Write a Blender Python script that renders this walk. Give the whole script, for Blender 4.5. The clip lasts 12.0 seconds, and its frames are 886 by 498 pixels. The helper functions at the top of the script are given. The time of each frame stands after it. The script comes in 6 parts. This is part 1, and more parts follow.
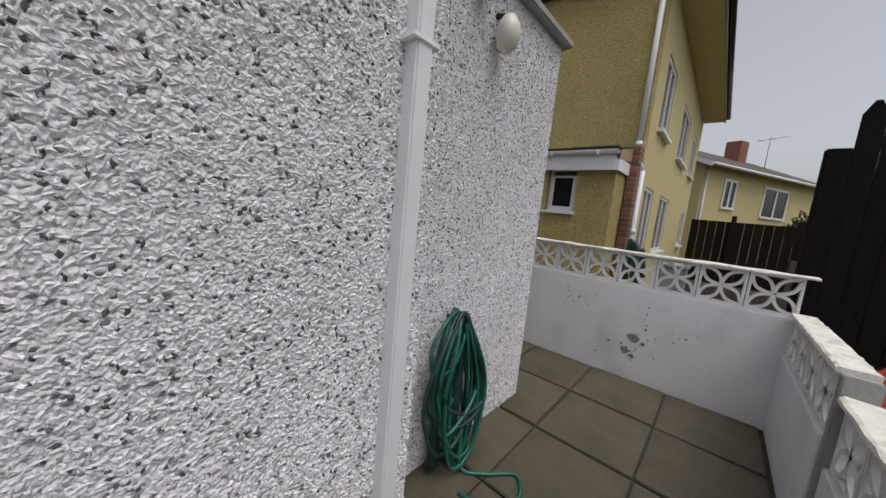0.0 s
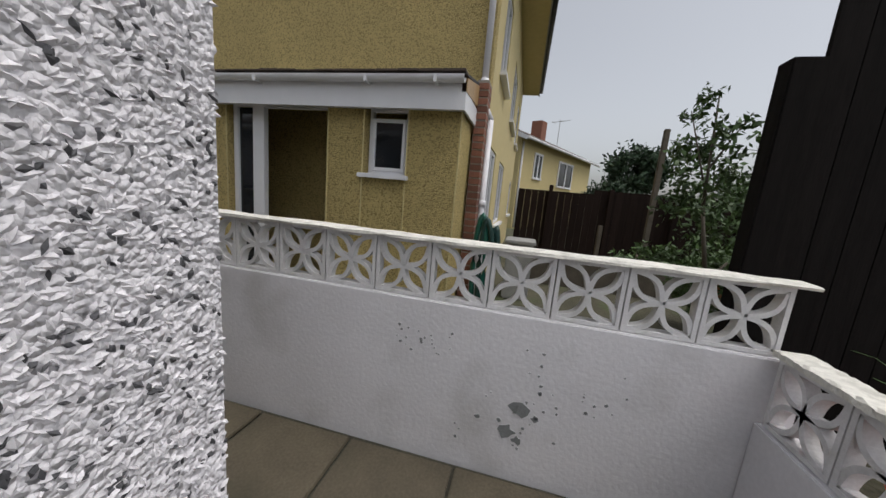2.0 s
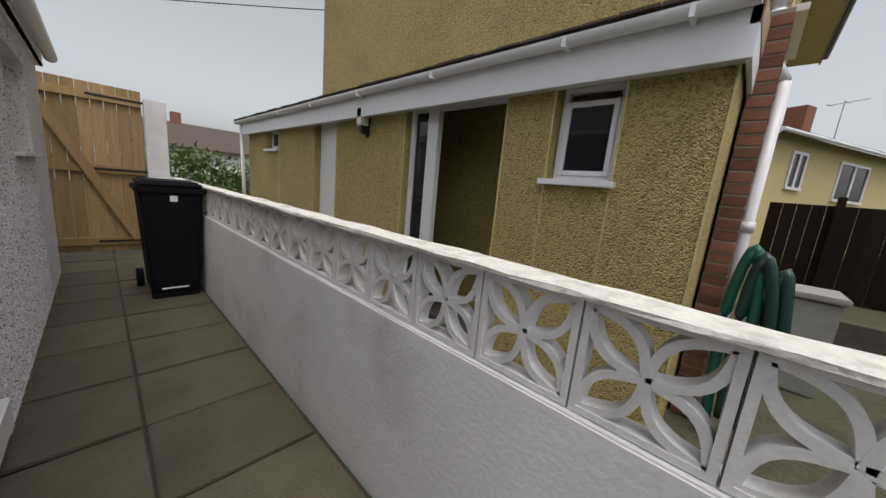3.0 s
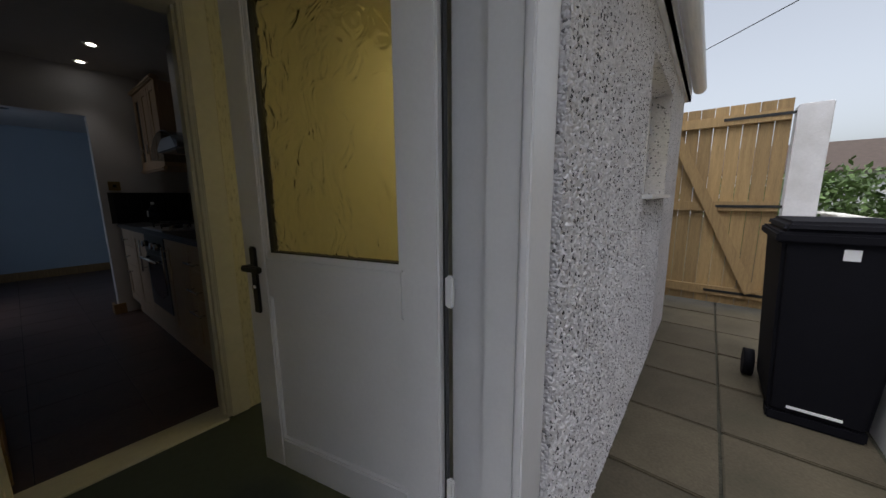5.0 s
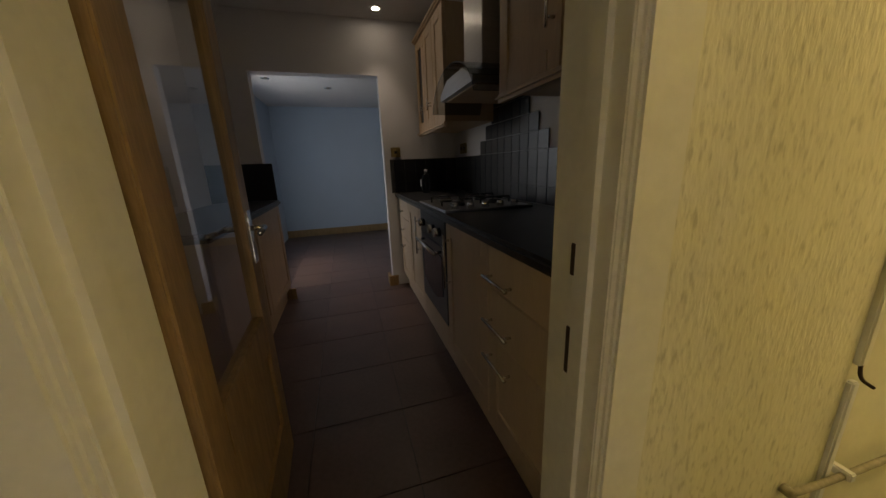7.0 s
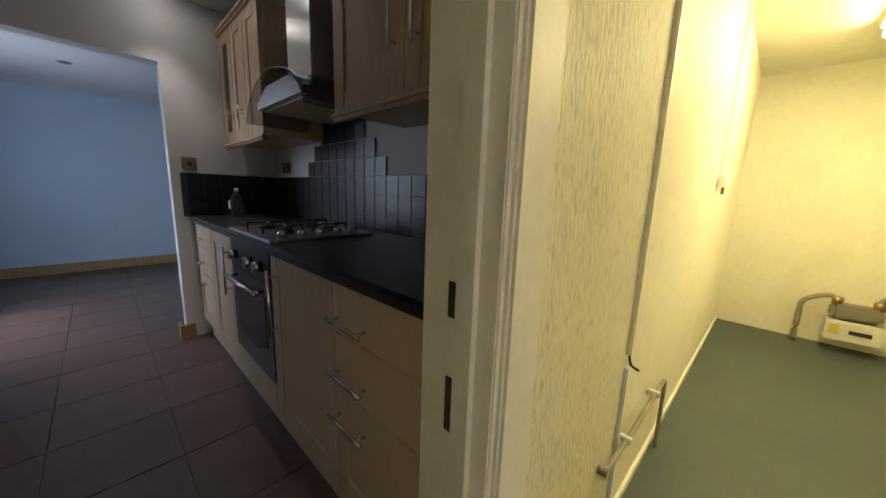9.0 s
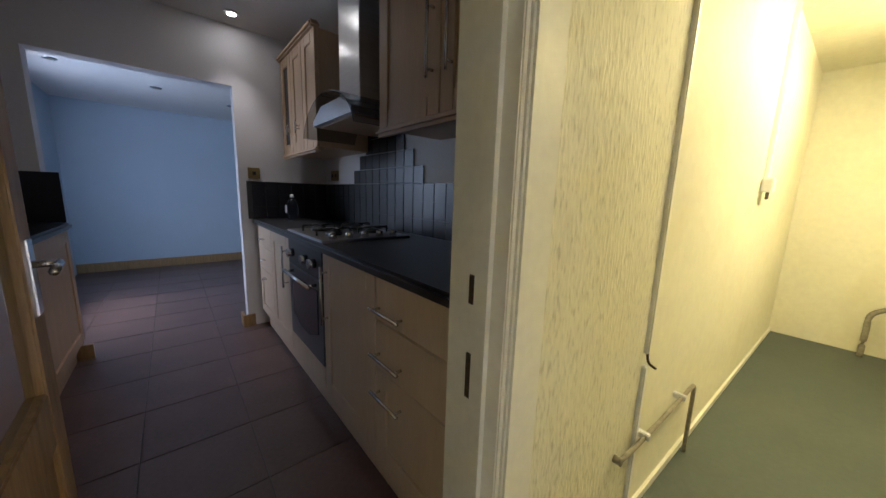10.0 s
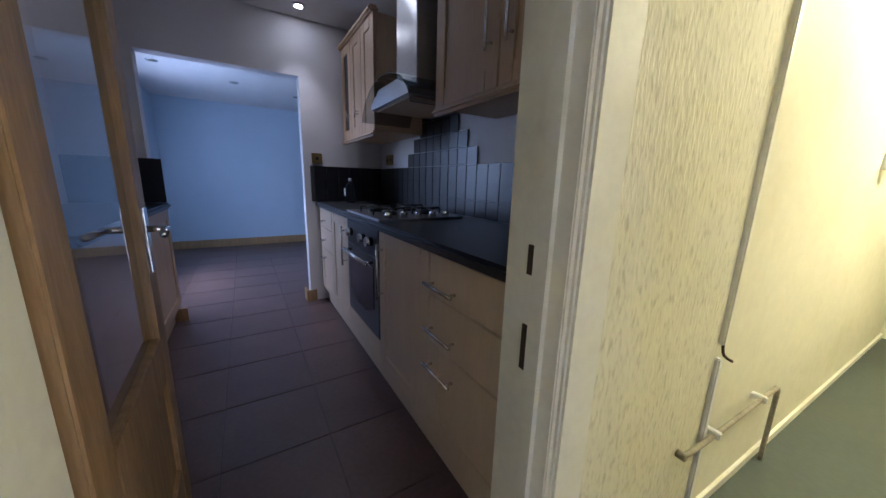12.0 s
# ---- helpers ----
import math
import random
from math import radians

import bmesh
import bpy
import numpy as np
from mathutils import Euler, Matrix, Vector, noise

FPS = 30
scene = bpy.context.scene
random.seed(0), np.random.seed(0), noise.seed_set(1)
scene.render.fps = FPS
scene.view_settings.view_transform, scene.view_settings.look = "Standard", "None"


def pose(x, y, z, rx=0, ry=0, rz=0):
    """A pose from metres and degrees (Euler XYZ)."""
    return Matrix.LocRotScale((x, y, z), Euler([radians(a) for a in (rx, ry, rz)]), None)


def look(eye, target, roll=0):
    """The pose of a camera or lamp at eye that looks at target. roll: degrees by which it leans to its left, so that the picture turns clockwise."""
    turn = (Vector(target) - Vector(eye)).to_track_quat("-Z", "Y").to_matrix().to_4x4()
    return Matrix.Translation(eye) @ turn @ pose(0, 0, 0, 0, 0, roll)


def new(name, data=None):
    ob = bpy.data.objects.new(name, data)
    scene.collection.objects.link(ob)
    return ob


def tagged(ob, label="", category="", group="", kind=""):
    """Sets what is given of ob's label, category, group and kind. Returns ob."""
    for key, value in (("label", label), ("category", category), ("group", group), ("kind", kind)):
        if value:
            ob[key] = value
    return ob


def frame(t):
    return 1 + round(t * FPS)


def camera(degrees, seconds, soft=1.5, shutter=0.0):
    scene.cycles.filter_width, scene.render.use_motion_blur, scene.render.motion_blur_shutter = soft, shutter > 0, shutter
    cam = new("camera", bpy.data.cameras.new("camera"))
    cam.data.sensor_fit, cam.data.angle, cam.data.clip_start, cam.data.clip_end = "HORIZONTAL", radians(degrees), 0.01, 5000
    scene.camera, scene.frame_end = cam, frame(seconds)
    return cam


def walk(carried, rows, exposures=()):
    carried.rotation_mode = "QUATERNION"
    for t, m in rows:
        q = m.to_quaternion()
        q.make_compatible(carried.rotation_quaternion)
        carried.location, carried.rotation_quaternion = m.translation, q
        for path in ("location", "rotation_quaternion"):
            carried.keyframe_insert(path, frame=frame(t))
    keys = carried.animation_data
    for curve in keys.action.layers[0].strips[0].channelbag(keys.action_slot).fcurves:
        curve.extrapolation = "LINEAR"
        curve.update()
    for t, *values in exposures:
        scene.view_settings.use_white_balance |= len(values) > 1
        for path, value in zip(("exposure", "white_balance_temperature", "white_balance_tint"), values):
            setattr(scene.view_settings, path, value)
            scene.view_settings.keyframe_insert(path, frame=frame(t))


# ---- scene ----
cam = camera(108.1, 12.0)
PATH = [
    (0, (-0.498, -3.4, 1.436), (-1.79, -1.896, 1.175), 5.5),
    (0.5, (-0.662, -2.991, 1.488), (-1.506, -1.201, 1.199), 4.8),
    (1, (-0.795, -2.472, 1.438), (-1.261, -0.557, 1.102), 5.3),
    (1.5, (-0.937, -2.03, 1.394), (-1.352, -0.106, 1.035), 5.4),
    (2, (-1.085, -1.508, 1.412), (-1.537, 0.411, 1.071), 5.2),
    (2.5, (-1.246, -1.115, 1.404), (-2.014, 0.699, 1.06), 5.0),
    (3, (-1.555, -0.762, 1.392), (-2.89, 0.682, 1.03), 5.4),
    (3.2, (-1.69, -0.765, 1.391), (-3.197, 0.498, 1.023), 5.4),
    (4.8, (-3.057, -0.765, 1.345), (-4.812, -1.667, 1.017), -0.5),
    (5, (-3.151, -0.855, 1.371), (-4.674, -2.111, 1.051), -0.5),
    (5.5, (-3.368, -1.405, 1.463), (-4.369, -3.056, 0.941), -1.5),
    (6, (-3.351, -1.645, 1.515), (-3.932, -3.481, 0.973), -2.6),
    (6.5, (-3.261, -2.049, 1.362), (-3.718, -3.93, 0.859), -2.8),
    (7, (-3.241, -2.296, 1.369), (-3.701, -4.177, 0.868), -2.2),
    (7.5, (-3.272, -2.46, 1.359), (-4.14, -4.209, 0.927), 0.0),
    (7.7, (-3.279, -2.487, 1.362), (-4.347, -4.13, 0.963), 0.6),
    (9.3, (-3.225, -2.404, 1.364), (-4.606, -3.809, 1.02), 2.0),
    (9.5, (-3.208, -2.369, 1.366), (-4.565, -3.798, 1.026), 2.1),
    (10, (-3.179, -2.332, 1.379), (-4.387, -3.89, 1.047), 1.8),
    (10.5, (-3.159, -2.331, 1.37), (-4.275, -3.955, 1.025), 1.6),
    (11, (-3.148, -2.311, 1.354), (-4.203, -3.972, 1.0), 1.5),
    (11.5, (-3.138, -2.286, 1.353), (-4.137, -3.973, 0.955), 1.6),
    (12, (-3.157, -2.333, 1.34), (-4.11, -4.042, 0.929), 1.6),
]
EXPOSURES = [(0.0, 0.0, 6500, 10), (2.0, 0.1, 6500, 10), (3.0, 0.25, 6600, 10), (4.8, 0.5, 6200, 10), (5.1, 0.45, 6200, 10), (5.5, 0.0, 6400, 10), (6.0, 0.65, 7600, 12), (6.5, 1.4, 8000, 13), (7.0, 2.35, 8000, 13), (7.6, 2.9, 7400, 12), (9.3, 3.35, 6100, 13), (10.5, 3.45, 5500, 16), (12.0, 3.6, 5000, 20)]
walk(cam, [(t, look(eye, target, roll)) for t, eye, target, roll in PATH], EXPOSURES)

# ---- light ----
world = bpy.data.worlds.new("overcast")
scene.world = world
world.use_nodes = True
wn = world.node_tree
sky = wn.nodes.new("ShaderNodeTexSky")
sky.sky_type = "NISHITA"
sky.sun_disc = False
sky.sun_elevation, sky.sun_rotation = radians(70), radians(106)
sky.air_density, sky.dust_density = 1.0, 4.0
grey = wn.nodes.new("ShaderNodeHueSaturation")
grey.inputs["Saturation"].default_value = 0.3
wn.links.new(sky.outputs[0], grey.inputs["Color"])
wn.links.new(grey.outputs[0], wn.nodes["Background"].inputs[0])
wn.nodes["Background"].inputs[1].default_value = 0.15

sun = new("sun", bpy.data.lights.new("sun", "SUN"))
sun.data.energy, sun.data.angle, sun.data.color = 0.85, radians(40), (1.0, 0.98, 0.96)
sun.matrix_world = look((7.0, -2.0, 20), (0, 0, 0))


def area_lamp(name, eye, target, w, h, energy, color):
    lamp = new(name, bpy.data.lights.new(name, "AREA"))
    lamp.data.shape, lamp.data.size, lamp.data.size_y = "RECTANGLE", w, h
    lamp.data.energy, lamp.data.color = energy, color
    lamp.matrix_world = look(eye, target)
    return lamp


FLOOR = 0.15          # indoor floor above the patio
area_lamp("window_daylight", (-2.03, -6.34, 1.54), (-3.8, -6.9, 1.1), 1.1, 1.1, 1.35, (0.55, 0.74, 1.0))


# ---- materials ----
def nodes_of(m):
    return m.node_tree.nodes, m.node_tree.links


def mat(name, color, rough=0.6, metal=0.0, spread=0.12, scale=8.0, fine=80.0, bump=0.15, depth=0.002, stain=None, stain_scale=2.0,
        stain_amount=0.3, island=False, piece=0.0, stretch=(1, 1, 1)):
    """Two scales of colour variation, optional stains, and fine relief."""
    m = bpy.data.materials.new(name)
    m.use_nodes = True
    n, l = nodes_of(m)
    b = n["Principled BSDF"]
    b.inputs["Roughness"].default_value, b.inputs["Metallic"].default_value = rough, metal
    co = n.new("ShaderNodeTexCoord")
    mp = n.new("ShaderNodeMapping")
    mp.inputs["Scale"].default_value = stretch
    l.new(co.outputs["Object"], mp.inputs[0])
    big = n.new("ShaderNodeTexNoise")
    big.inputs["Scale"].default_value, big.inputs["Detail"].default_value = scale, 5
    small = n.new("ShaderNodeTexNoise")
    small.inputs["Scale"].default_value, small.inputs["Detail"].default_value = fine, 3
    for t in (big, small):
        l.new(mp.outputs[0], t.inputs["Vector"])
    add = n.new("ShaderNodeMath")
    add.operation = "ADD"
    l.new(big.outputs["Fac"], add.inputs[0])
    l.new(small.outputs["Fac"], add.inputs[1])
    ramp = n.new("ShaderNodeMapRange")
    ramp.inputs[1].default_value, ramp.inputs[2].default_value = 0.65, 1.35
    ramp.inputs[3].default_value, ramp.inputs[4].default_value = 1 - spread, 1 + spread
    l.new(add.outputs[0], ramp.inputs[0])
    mul = n.new("ShaderNodeMix")
    mul.data_type, mul.blend_type = "RGBA", "MULTIPLY"
    mul.inputs["Factor"].default_value = 1
    mul.inputs["A"].default_value = (*color, 1)
    l.new(ramp.outputs[0], mul.inputs["B"])
    out = mul.outputs["Result"]
    if piece:
        info = n.new("ShaderNodeNewGeometry" if island else "ShaderNodeObjectInfo")
        r2 = n.new("ShaderNodeMapRange")
        r2.inputs[3].default_value, r2.inputs[4].default_value = 1 - piece, 1 + piece
        l.new(info.outputs["Random Per Island" if island else "Random"], r2.inputs[0])
        m2 = n.new("ShaderNodeMix")
        m2.data_type, m2.blend_type = "RGBA", "MULTIPLY"
        m2.inputs["Factor"].default_value = 1
        l.new(out, m2.inputs["A"])
        l.new(r2.outputs[0], m2.inputs["B"])
        out = m2.outputs["Result"]
    if stain:
        st = n.new("ShaderNodeTexNoise")
        st.inputs["Scale"].default_value, st.inputs["Detail"].default_value = stain_scale, 8
        l.new(mp.outputs[0], st.inputs["Vector"])
        sr = n.new("ShaderNodeMapRange")
        sr.inputs[1].default_value, sr.inputs[2].default_value = 0.52, 0.72
        sr.inputs[3].default_value, sr.inputs[4].default_value = 0, stain_amount
        l.new(st.outputs["Fac"], sr.inputs[0])
        m3 = n.new("ShaderNodeMix")
        m3.data_type = "RGBA"
        l.new(sr.outputs[0], m3.inputs["Factor"])
        l.new(out, m3.inputs["A"])
        m3.inputs["B"].default_value = (*stain, 1)
        out = m3.outputs["Result"]
    l.new(out, b.inputs["Base Color"])
    bp = n.new("ShaderNodeBump")
    bp.inputs["Strength"].default_value, bp.inputs["Distance"].default_value = bump, depth
    l.new(small.outputs["Fac"], bp.inputs["Height"])
    l.new(bp.outputs[0], b.inputs["Normal"])
    return m


def stony(name, light, dark, scale, amount, depth, dots=0.0):
    """Dashed render: rounded stones by Voronoi cells, a share of them dark."""
    m = bpy.data.materials.new(name)
    m.use_nodes = True
    n, l = nodes_of(m)
    b = n["Principled BSDF"]
    b.inputs["Roughness"].default_value = 0.8
    co = n.new("ShaderNodeTexCoord")
    warp = n.new("ShaderNodeTexNoise")
    warp.inputs["Scale"].default_value = scale * 0.7
    mixv = n.new("ShaderNodeMix")
    mixv.data_type, mixv.blend_type = "RGBA", "ADD"
    mixv.inputs["Factor"].default_value = 0.012
    l.new(co.outputs["Object"], warp.inputs["Vector"])
    l.new(co.outputs["Object"], mixv.inputs["A"])
    l.new(warp.outputs["Color"], mixv.inputs["B"])
    vo = n.new("ShaderNodeTexVoronoi")
    vo.inputs["Scale"].default_value = scale
    l.new(mixv.outputs["Result"], vo.inputs["Vector"])
    sep = n.new("ShaderNodeSeparateColor")
    l.new(vo.outputs["Color"], sep.inputs[0])
    ramp = n.new("ShaderNodeValToRGB")
    e = ramp.color_ramp.elements
    e[0].position, e[0].color = 0.0, (*dark, 1)
    e[1].position, e[1].color = amount + 0.04, (*light, 1)
    mid = ramp.color_ramp.elements.new(amount)
    mid.color = (*[0.5 * (a + c) for a, c in zip(light, dark)], 1)
    top = ramp.color_ramp.elements.new(1.0)
    top.color = (*[min(1, 1.12 * a) for a in light], 1)
    l.new(sep.outputs[0], ramp.inputs[0])
    big = n.new("ShaderNodeTexNoise")
    big.inputs["Scale"].default_value, big.inputs["Detail"].default_value = 1.3, 6
    l.new(co.outputs["Object"], big.inputs["Vector"])
    rr = n.new("ShaderNodeMapRange")
    rr.inputs[1].default_value, rr.inputs[2].default_value, rr.inputs[3].default_value, rr.inputs[4].default_value = 0.3, 0.7, 0.88, 1.06
    l.new(big.outputs["Fac"], rr.inputs[0])
    mul = n.new("ShaderNodeMix")
    mul.data_type, mul.blend_type = "RGBA", "MULTIPLY"
    mul.inputs["Factor"].default_value = 1
    l.new(ramp.outputs[0], mul.inputs["A"])
    l.new(rr.outputs[0], mul.inputs["B"])
    l.new(mul.outputs["Result"], b.inputs["Base Color"])
    bp = n.new("ShaderNodeBump")
    bp.invert = True
    bp.inputs["Strength"].default_value, bp.inputs["Distance"].default_value = 1.0, depth
    l.new(vo.outputs["Distance"], bp.inputs["Height"])
    l.new(bp.outputs[0], b.inputs["Normal"])
    return m


def glass(name, tint=(1, 1, 1), rough=0.0, bump=0.0, scale=20.0):
    m = bpy.data.materials.new(name)
    m.use_nodes = True
    n, l = nodes_of(m)
    b = n["Principled BSDF"]
    b.inputs["Base Color"].default_value = (*tint, 1)
    b.inputs["Roughness"].default_value, b.inputs["Transmission Weight"].default_value, b.inputs["IOR"].default_value = rough, 1.0, 1.45
    if bump:
        co = n.new("ShaderNodeTexCoord")
        t = n.new("ShaderNodeTexNoise")
        t.inputs["Scale"].default_value, t.inputs["Distortion"].default_value = scale, 1.5
        l.new(co.outputs["Object"], t.inputs["Vector"])
        bp = n.new("ShaderNodeBump")
        bp.inputs["Strength"].default_value, bp.inputs["Distance"].default_value = bump, 0.02
        l.new(t.outputs["Fac"], bp.inputs["Height"])
        l.new(bp.outputs[0], b.inputs["Normal"])
    return m


def glow(name, color, strength):
    m = bpy.data.materials.new(name)
    m.use_nodes = True
    b = m.node_tree.nodes["Principled BSDF"]
    b.inputs["Base Color"].default_value = (*color, 1)
    b.inputs["Emission Color"].default_value, b.inputs["Emission Strength"].default_value = (*color, 1), strength
    return m


DASH = stony("white_spar_dash", (0.72, 0.70, 0.72), (0.10, 0.10, 0.11), 95, 0.05, 0.009)
CHIP = mat("dash_chips", (0.70, 0.68, 0.70), 0.7, spread=0.1, bump=0.1, island=True, piece=0.12)
CHIP_DARK = mat("dark_dash_chips", (0.07, 0.07, 0.075), 0.6, spread=0.2, bump=0.1, island=True, piece=0.5)
YELLOW = stony("yellow_dash", (0.60, 0.47, 0.19), (0.34, 0.25, 0.09), 85, 0.25, 0.022)
YELLOW_FAR = mat("yellow_render", (0.58, 0.48, 0.24), 0.85, spread=0.08, fine=60, bump=0.3)
YELLOW_TRIM = mat("yellow_corner_bead", (0.62, 0.52, 0.25), 0.6, spread=0.08)
WHITEWASH = mat("white_masonry_paint", (0.72, 0.71, 0.73), 0.75, spread=0.06, scale=3, fine=45, bump=0.5, depth=0.004,
                stain=(0.40, 0.39, 0.37), stain_scale=2.2, stain_amount=0.45)
BLOCK = mat("screen_block_paint", (0.68, 0.67, 0.67), 0.8, spread=0.1, scale=9, fine=90, bump=0.5, depth=0.003,
            stain=(0.3, 0.3, 0.27), stain_scale=9, stain_amount=0.45, piece=0.05)
COPE = mat("weathered_coping", (0.72, 0.70, 0.64), 0.85, spread=0.15, scale=10, fine=70, bump=0.7, depth=0.006,
           stain=(0.28, 0.27, 0.23), stain_scale=11, stain_amount=0.6)
BARE = mat("bare_render_patch", (0.22, 0.23, 0.23), 0.9, spread=0.2, fine=120, bump=0.5)
SLAB = mat("concrete_slab", (0.086, 0.071, 0.046), 0.75, spread=0.3, scale=5, fine=70, bump=0.5, depth=0.004,
           stain=(0.036, 0.034, 0.020), stain_scale=2.4, stain_amount=0.75, piece=0.16)
JOINT = mat("joint_dirt", (0.045, 0.042, 0.03), 0.95, spread=0.4, scale=20, bump=0.8, depth=0.01)
EARTH = mat("garden_soil", (0.07, 0.065, 0.04), 0.95, spread=0.4, scale=3, fine=30, bump=0.8, depth=0.02,
            stain=(0.07, 0.11, 0.03), stain_scale=0.8, stain_amount=0.9)
UPVC = mat("white_upvc", (0.78, 0.78, 0.80), 0.35, spread=0.03, bump=0.03)
PIPE = mat("white_plastic_pipe", (0.74, 0.73, 0.75), 0.4, spread=0.04, bump=0.04)
CREAM_PAINT = mat("cream_gloss_paint", (0.77, 0.75, 0.66), 0.4, spread=0.06, scale=4, fine=40, bump=0.1, stain=(0.5, 0.45, 0.26), stain_amount=0.4)
CREAM_WALL = mat("cream_painted_wall", (0.76, 0.73, 0.58), 0.6, spread=0.06, scale=3, fine=25, bump=0.25, depth=0.005,
                 stain=(0.55, 0.5, 0.3), stain_scale=3, stain_amount=0.35)
PEEL = mat("peeling_woodchip", (0.74, 0.71, 0.56), 0.65, spread=0.06, scale=6, fine=45, bump=0.6, depth=0.004,
           stain=(0.30, 0.27, 0.17), stain_scale=46, stain_amount=0.5, stretch=(2.0, 2.0, 0.6))
WHITE_WALL = mat("white_emulsion", (0.70, 0.69, 0.72), 0.7, spread=0.03, scale=3, bump=0.08)
CEIL = mat("ceiling_emulsion", (0.74, 0.73, 0.73), 0.8, spread=0.03, bump=0.08)
PALE_BLUE = mat("pale_blue_wall", (0.50, 0.60, 0.70), 0.75, spread=0.04, scale=2, bump=0.08)
OAK = mat("oak", (0.37, 0.235, 0.105), 0.45, spread=0.28, scale=5, fine=30, bump=0.15, stretch=(9, 9, 0.7))
BEECH = mat("beech_veneer", (0.52, 0.36, 0.22), 0.42, spread=0.1, scale=3, fine=28, bump=0.08, stretch=(6, 6, 0.8))
BEECH_LIGHT = mat("beech_front", (0.58, 0.45, 0.32), 0.45, spread=0.07, scale=3, fine=26, bump=0.06, stretch=(6, 6, 0.8))
GATEWOOD = mat("treated_pine", (0.33, 0.22, 0.10), 0.75, spread=0.25, scale=4, fine=25, bump=0.3, stretch=(8, 8, 0.6), piece=0.18)
BLACKWOOD = mat("dark_creosote_board", (0.009, 0.0075, 0.007), 0.9, spread=0.35, scale=4, fine=30, bump=0.4, stretch=(8, 8, 0.6), piece=0.25)
BROWNWOOD = mat("brown_fence_board", (0.020, 0.013, 0.011), 0.9, spread=0.3, scale=3, fine=25, bump=0.4, stretch=(8, 8, 0.6), piece=0.2)
WORKTOP = mat("black_laminate", (0.018, 0.018, 0.02), 0.35, spread=0.3, fine=200, bump=0.05)
BLACKTILE = mat("black_glazed_tile", (0.010, 0.010, 0.013), 0.3, spread=0.2, bump=0.04, piece=0.25)
GROUT = mat("dark_grout", (0.05, 0.05, 0.05), 0.9)
STEEL = mat("brushed_steel", (0.55, 0.55, 0.56), 0.3, 1.0, spread=0.08, fine=60, bump=0.04, stretch=(1, 1, 12))
CHROME = mat("satin_chrome", (0.72, 0.71, 0.70), 0.22, 1.0, spread=0.03)
BLACKMETAL = mat("black_enamel", (0.014, 0.014, 0.015), 0.4, spread=0.1)
OVENSTEEL = mat("dark_blue_grey_enamel", (0.07, 0.075, 0.085), 0.3, 0.6, spread=0.06, bump=0.02)
BLACKGLASS = mat("dark_oven_glass", (0.012, 0.014, 0.018), 0.07, spread=0.05, bump=0.0)
FLOORTILE = mat("brown_slate_vinyl_tile", (0.105, 0.064, 0.055), 0.36, spread=0.22, scale=4, fine=50, bump=0.15, depth=0.002, piece=0.1)
GREYFLOOR = mat("grey_green_floor_paint", (0.062, 0.08, 0.074), 0.5, spread=0.12, scale=3, fine=40, bump=0.15,
                stain=(0.09, 0.1, 0.085), stain_scale=2, stain_amount=0.5)
DARKVOID = mat("dark_interior_paint", (0.10, 0.095, 0.09), 0.8, spread=0.1)
BINBLACK = mat("black_bin_plastic", (0.006, 0.006, 0.009), 0.75, spread=0.15, fine=150, bump=0.1)
HOSEGREEN = mat("green_hose_plastic", (0.012, 0.105, 0.075), 0.35, spread=0.2, bump=0.05)
HOSEDARK = mat("dark_green_hose_plastic", (0.012, 0.045, 0.038), 0.4, spread=0.2, bump=0.05)
REDBAG = mat("red_plastic_sack", (0.72, 0.09, 0.045), 0.4, spread=0.15, scale=9, fine=30, bump=0.6, depth=0.01)
ROOFTILE = mat("brown_roof_tile", (0.085, 0.062, 0.05), 0.85, spread=0.2, scale=4, bump=0.4, piece=0.2)
ROOFFELT = mat("grey_roof_felt", (0.05, 0.05, 0.05), 0.9, spread=0.2)
BRICK = mat("red_brick", (0.20, 0.085, 0.055), 0.85, spread=0.2, bump=0.4, piece=0.3)
MORTAR = mat("mortar", (0.28, 0.25, 0.21), 0.9)
LEAF = mat("leaf_green", (0.055, 0.10, 0.028), 0.55, spread=0.2, bump=0.05, island=True, piece=0.5)
LEAF_LIGHT = mat("light_leaf_green", (0.10, 0.16, 0.045), 0.55, spread=0.2, bump=0.05, island=True, piece=0.4)
LEAF_DARK = mat("dark_conifer_green", (0.02, 0.045, 0.018), 0.7, spread=0.2, bump=0.05, island=True, piece=0.5)
BARK = mat("grey_bark", (0.10, 0.085, 0.065), 0.9, spread=0.3, bump=0.6)
PETAL = mat("pink_petals", (0.62, 0.28, 0.27), 0.6, spread=0.15, island=True, piece=0.2)
PETAL_WHITE = mat("white_petals", (0.72, 0.68, 0.64), 0.6, spread=0.1, island=True, piece=0.1)
TERRACOTTA = mat("terracotta", (0.36, 0.15, 0.075), 0.8, spread=0.15, bump=0.2)
GREYCONC = mat("grey_concrete", (0.30, 0.30, 0.29), 0.9, spread=0.15, bump=0.4)
BRASS = mat("tarnished_brass", (0.35, 0.26, 0.11), 0.35, 1.0, spread=0.1)
COPPER = mat("painted_old_pipe", (0.27, 0.24, 0.18), 0.5, spread=0.3, scale=15, bump=0.3)
RUST = mat("rusted_hole", (0.05, 0.03, 0.02), 0.9, spread=0.4)
METERWHITE = mat("meter_casing", (0.66, 0.65, 0.58), 0.5, spread=0.06)
METERGREY = mat("meter_grey_casing", (0.20, 0.19, 0.16), 0.5, spread=0.1)
GREENBAR = mat("yellow_label_paper", (0.60, 0.50, 0.08), 0.6)
